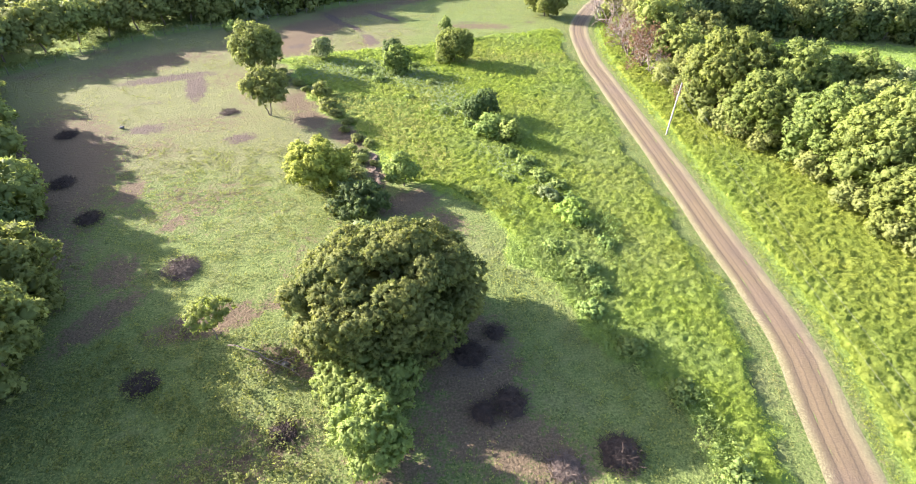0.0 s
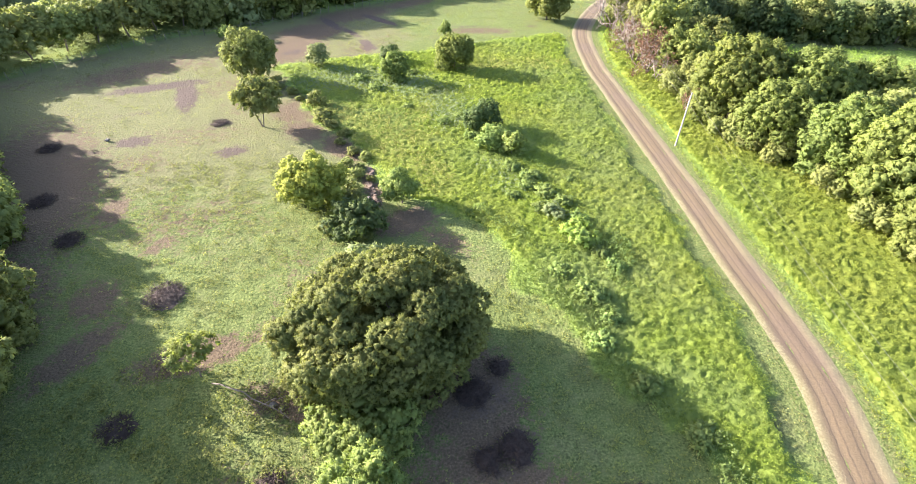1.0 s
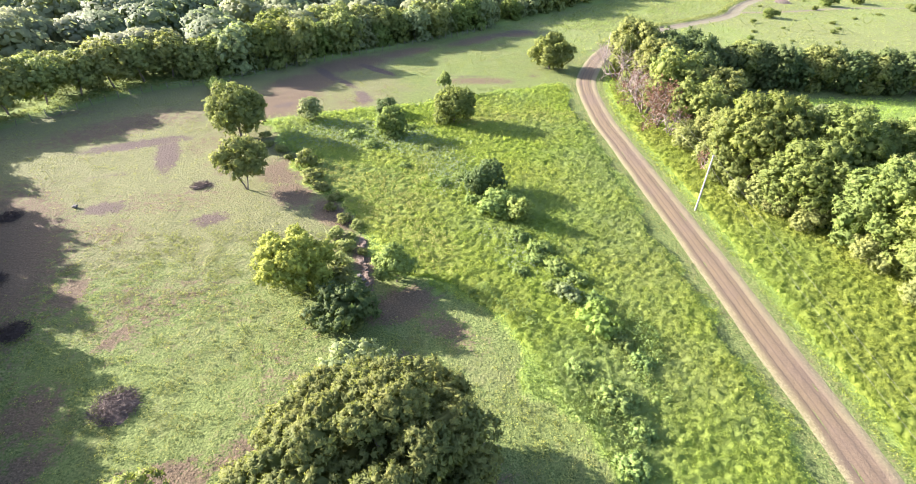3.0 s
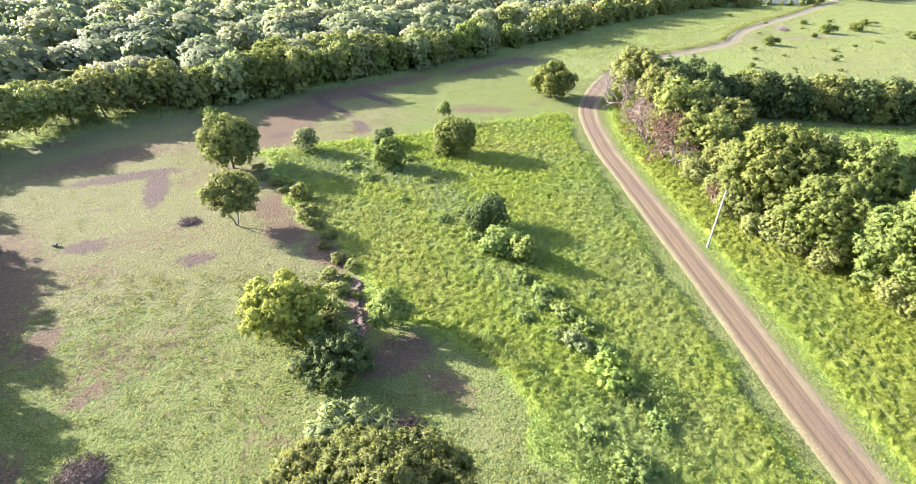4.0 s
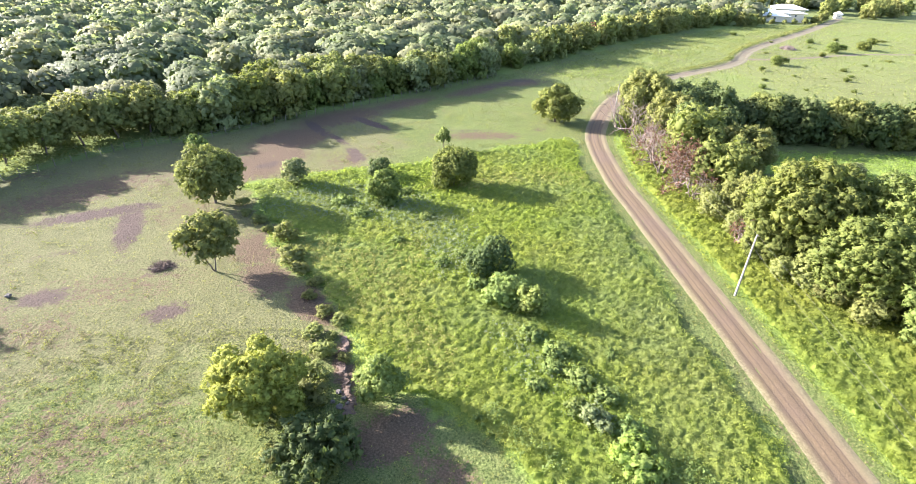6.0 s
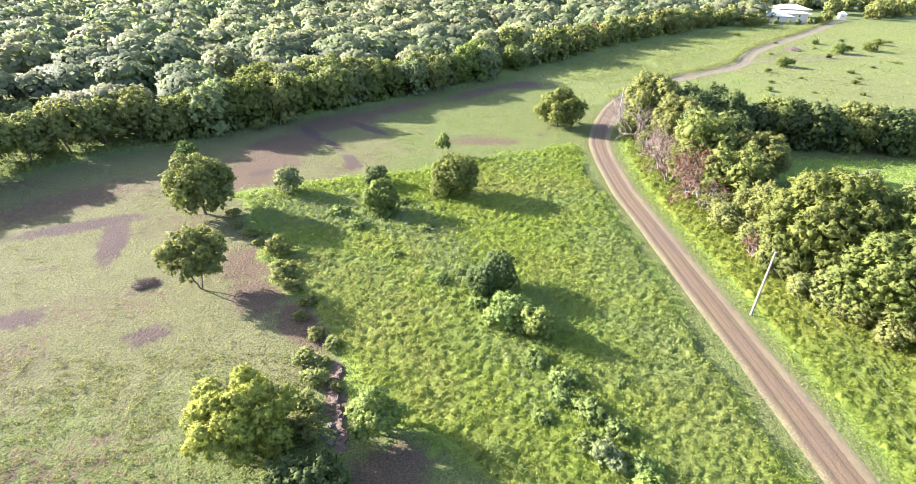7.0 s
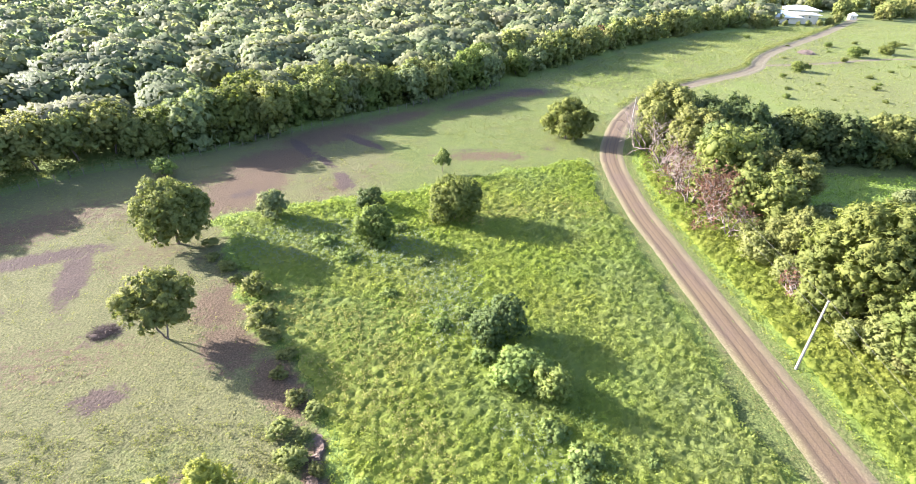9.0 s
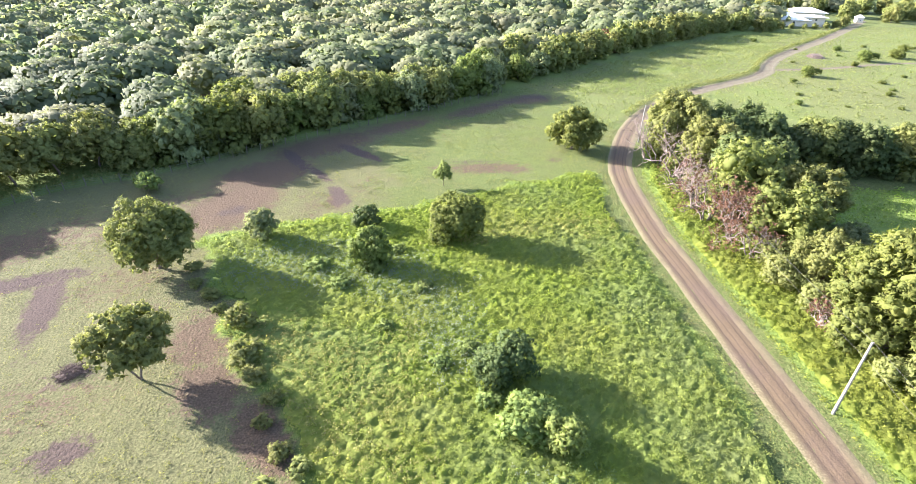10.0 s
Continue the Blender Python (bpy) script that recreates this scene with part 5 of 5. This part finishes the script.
def house(x, y, turn, sx, sy, h, rise, label, windows, eave=2.4):
    root = tagged(new("house"), label, "house")
    root.matrix_basis = pose(x, y, 0, 0, 0, turn)
    part("wall", box_mesh("wall", sx, sy, h, M_CREAM, 0.05), root, "cream plaster wall")
    part("roof", hip_roof("roof", sx + eave, sy + eave, h + 0.26, rise, M_WHITE), root, "white painted hipped roof")
    for wx, wz, ww, wh in windows:
        win = part("window", box_mesh("window", ww, 0.12, wh, M_WHITE, 0.02), root, "", Matrix.Translation((wx, -sy / 2 - 0.06, wz)))
        part("pane", box_mesh("pane", ww - 0.3, 0.06, wh - 0.3, M_DARKGLASS), win, "dark glass", Matrix.Translation((0, -0.08, 0.15)))
    return root


house(199, 338, -12, 22, 13, 3.0, 2.8, "long low white-roofed house among trees", [(-7, 0.9, 2.0, 1.5), (-2, 0.9, 2.0, 1.5), (4, 0.2, 1.4, 2.4)])
house(212.5, 334, -12, 11, 9, 4.6, 0.7, "two-storey cream house wing with a flat white roof", [(-2.4, 2.9, 1.2, 1.2), (1.0, 2.9, 1.2, 1.2)])
house(224, 356, -12, 17, 11, 4.6, 2.0, "white-roofed building behind the cream house", [(-5, 1.0, 2.0, 1.5), (3, 1.0, 2.0, 1.5)])
house(255, 352, -12, 3.6, 3.0, 2.4, 1.4, "small pale shed by the far road", [(0, 0.8, 0.9, 0.9)], 0.5)

# ---- poles and cables ----
def pole(x, y, height, label):
    root = tagged(new("utility_pole"), label, "utility pole", "roadside poles")
    root.matrix_basis = pose(x, y, 0, 0, 0, 0)
    v, f = tube([(0, 0, -0.3), (0, 0, height * 0.5), (0, 0, height)], [0.15, 0.12, 0.095], 10)
    part("post", mesh_of("post", v, f, M_CONCRETE, True), root, "tapered round concrete post")
    part("cap", box_mesh("cap", 0.2, 0.2, 0.05, M_CONCRETE, 0.02, height), root)
    for z, dx in ((height - 0.15, 0.16), (height - 1.9, 0.15)):
        v, f = tube([(dx, 0, z), (dx, 0, z + 0.06), (dx, 0, z + 0.12), (dx, 0, z + 0.2)], [0.03, 0.06, 0.045, 0.03], 8)
        ins = part("insulator", mesh_of("insulator", v, f, M_CERAMIC, True), root, "small brown ceramic insulator")
        part("bracket", box_mesh("bracket", 0.2, 0.05, 0.05, M_WIRE, 0.01), ins, "steel bracket", Matrix.Translation((dx - 0.1, 0, z - 0.03)))
    return root


POLES = [(32.6, 2.0, 8.7), (40.2, 76.3, 8.7), (49.1, 150.2, 8.0)]
for (x, y, h) in POLES:
    pole(x, y, h, "pale grey concrete utility pole beside the dirt road")
for (x0, y0, h0), (x1, y1, h1) in zip(POLES, POLES[1:]):
    for drop in (0.1, 1.85):
        s = np.linspace(0, 1, 25)
        pts = np.stack([x0 + (x1 - x0) * s + 0.16, y0 + (y1 - y0) * s, (h0 - drop) * (1 - s) + (h1 - drop) * s + 0.1 - 1.1 * 4 * s * (1 - s)], -1)
        v, f = tube(pts, np.full(25, 0.006), 5)
        tagged(new("overhead_cable", mesh_of("overhead_cable", v, f, M_WIRE, True)), "thin grey overhead cable sagging between poles", "cable", "overhead cables")

# ---- fence ----
fence_line = smooth_line(FENCE[:10], 2.4)
fence = tagged(new("fence"), "rough wooden post and wire fence along the forest edge", "fence")
rng = np.random.default_rng(90)
posts = []
for i in range(4):
    v, f = limb(rng, (0, 0, -0.2), (rng.normal() * 0.08, rng.normal() * 0.08, rng.uniform(1.3, 1.7)), 0.08, 0.06, 0.05, 4)
    posts.append(mesh_of("post", v, f, M_POST))
for i, (x, y) in enumerate(fence_line):
    part("post", posts[i % 4], fence, "", pose(x, y, 0, rng.normal() * 3, rng.normal() * 3, rng.uniform(0, 360)))
for z in (0.45, 0.85, 1.2):
    v, f = tube(np.column_stack([fence_line, np.full(len(fence_line), z) + rng.normal(size=len(fence_line)) * 0.03]), np.full(len(fence_line), 0.012), 4)
    part("wire", mesh_of("wire", v, f, M_WIRE), fence, "barbed wire strand")

# ---- brush piles, stones, fallen wood ----
def brush_pile(seed, r, h, material, label):
    """A heap of twigs over a low mound of debris."""
    rng = np.random.default_rng(seed)
    root = tagged(new("brush_pile"), label, "brush pile")
    n, m = 22, 7
    a, s = np.meshgrid(np.arange(n) / n * 2 * math.pi, np.linspace(0.02, 1, m))
    rr = r * s * (0.35 + 1.0 * value_noise(np.cos(a) * 1.6 + 5, np.sin(a) * 1.6 + 5, 1.0, seed, 3))
    z = h * 0.45 * (1 - s ** 2) * (0.6 + 0.8 * value_noise(rr * np.cos(a) * 2 + 9, rr * np.sin(a) * 2 + 9, 1.0, seed + 1, 3)) - 0.05
    V = np.stack([rr * np.cos(a), rr * np.sin(a), z], -1).reshape(-1, 3)
    i, j = np.arange(m - 1)[:, None] * n, np.arange(n)[None]
    f = np.stack([i + j, i + n + j, i + n + (j + 1) % n, i + (j + 1) % n], -1).reshape(-1, 4)
    part("debris", mesh_of("debris", V, f, material), root)
    k = int(330 * r * r)
    th, rad = rng.uniform(0, 2 * math.pi, k), r * np.sqrt(rng.random(k)) * 0.95
    P = np.stack([rad * np.cos(th), rad * np.sin(th), h * (1 - (rad / r) ** 2) * rng.uniform(0.2, 0.9, k)], -1)
    ax = unit(rng.normal(size=(k, 3)) * np.array([1, 1, 0.45]) + np.array([0, 0, 0.15]))
    v, f = blades(P, ax, unit(rng.normal(size=(k, 3))), rng.uniform(0.3, 0.9, k), rng.uniform(0.025, 0.07, k), 0.4)
    part("brushwood", mesh_of("brushwood", v, f, material), root)
    return root


for i, (x, y, r, h, mat, label) in enumerate([
        (6.8, 34.2, 1.1, 0.9, M_CHAR, "small blackened heap of burnt twigs on bare earth"), (4.2, 31.6, 1.7, 0.7, M_CHAR, "low blackened heap of burnt brush on bare earth"), (7.2, 26.2, 1.6, 1.1, M_CHAR, "dark heap of burnt branches in the shade"), (5.0, 25.3, 1.3, 0.8, M_CHAR, "low dark heap of burnt brush"),
        (15.2, 21.0, 1.9, 1.6, M_CHAR, "tall dark heap of dead branches in the shade"), (10.6, 20.2, 1.5, 0.7, M_TWIG, "low brown heap of dead brush"), (-26.3, 44.5, 2.1, 0.7, M_TWIG, "flat heap of dry brown twigs on the pasture"), (-24.5, 29.2, 1.5, 0.9, M_CHAR, "black heap of burnt brush in deep shade"),
        (-40.3, 54.0, 1.6, 0.8, M_CHAR, "dark heap of burnt brush in the tree shade"), (-47.6, 62.2, 1.6, 0.7, M_CHAR, "dark low heap of brush in the tree shade"), (-11.3, 24.0, 1.2, 0.9, M_CHAR, "small black heap of burnt brush"), (-1.0, 47.4, 1.5, 0.6, M_CHAR, "dark burnt hollow filled with charred brush"), (156.0, 246.5, 3.2, 1.6, M_DEADWOOD, "pale heap of bleached branches in the far meadow"), (-54.0, 76.0, 1.5, 0.6, M_CHAR, "low dark heap of brush near the wooded edge"), (-32.2, 84.6, 1.3, 0.5, M_TWIG, "flat brown heap of dead twigs beside the slender tree")]):
    stand(brush_pile(100 + i, r, h, mat, label), x, y, i * 40)


def stone(seed, size, label):
    rng = np.random.default_rng(seed)
    bm = bmesh.new()
    bmesh.ops.create_icosphere(bm, subdivisions=2, radius=size)
    for v in bm.verts:
        v.co *= 0.8 + 0.45 * noise.noise(v.co * (1.6 / size) + Vector((seed, 0, 0)))
        v.co.z *= 0.6
    return tagged(new("stone", bm_mesh("stone", bm, M_STONE)), label, "stone")


stand(stone(5, 0.42, "grey boulder lying on the dry pasture"), -47.0, 78.6, z=0.2)
for i, (x, y, s) in enumerate([(-6.9, 62.2, 0.35), (-6.3, 61.4, 0.3), (-6.0, 63.0, 0.25), (-7.3, 61.0, 0.28), (-6.6, 60.4, 0.4), (-5.9, 60.8, 0.22), (-12.6, 31.0, 0.4), (-11.8, 30.6, 0.3)]):
    stand(stone(20 + i, s, "broken grey stone lying on the bare bank"), x, y, i * 50, z=s * 0.3)
rng = np.random.default_rng(95)
v, f = join([limb(rng, (-18.3, 33.4, 0.1), (-11.0, 29.6, 0.2), 0.07, 0.03, 0.04, 8), limb(rng, (-13.5, 30.9, 0.25), (-11.5, 31.6, 0.5), 0.05, 0.02, 0.1, 5), limb(rng, (-15.0, 31.7, 0.25), (-13.6, 30.2, 0.45), 0.05, 0.02, 0.1, 5)])
tagged(new("fallen_branch", mesh_of("fallen_branch", v, f, M_BARK, True)), "long fallen dead branch lying on the pasture", "branch")
n = 110
s = np.linspace(0, 1, n)
line = np.stack([-7.3 + 1.9 * s + 0.25 * np.sin(s * 9) + 0.9 * (value_noise(s * 40, s * 0, 0.35, 6, 3) - 0.5), 70.5 - 11.0 * s], -1)
prof = np.array([(-0.8, -0.05), (-0.4, 0.1), (-0.1, 0.26), (0.1, 0.32), (0.2, 0.05), (0.3, -0.05)])
jit = 1 + 1.3 * (value_noise(np.repeat(s * 60, 6), np.tile(np.arange(6) * 1.7, n), 1.0, 4, 3).reshape(n, 6) - 0.5)
ramp_ends = np.minimum(1, np.minimum(s, 1 - s) * 8)[:, None]
V = np.stack([line[:, :1] + prof[None, :, 0] * jit, np.repeat(line[:, 1:], 6, 1), np.maximum(prof[None, :, 1] * jit, -0.05) * ramp_ends - 0.02], -1).reshape(-1, 3)
i, j = np.arange(n - 1)[:, None] * 6, np.arange(5)[None]
f = np.stack([i + j, i + 6 + j, i + 7 + j, i + 1 + j], -1).reshape(-1, 4)
tagged(new("earth_bank", mesh_of("earth_bank", V, f, M_RUST, False)), "eroded low red-brown earth bank between pasture and weeds", "earth bank")
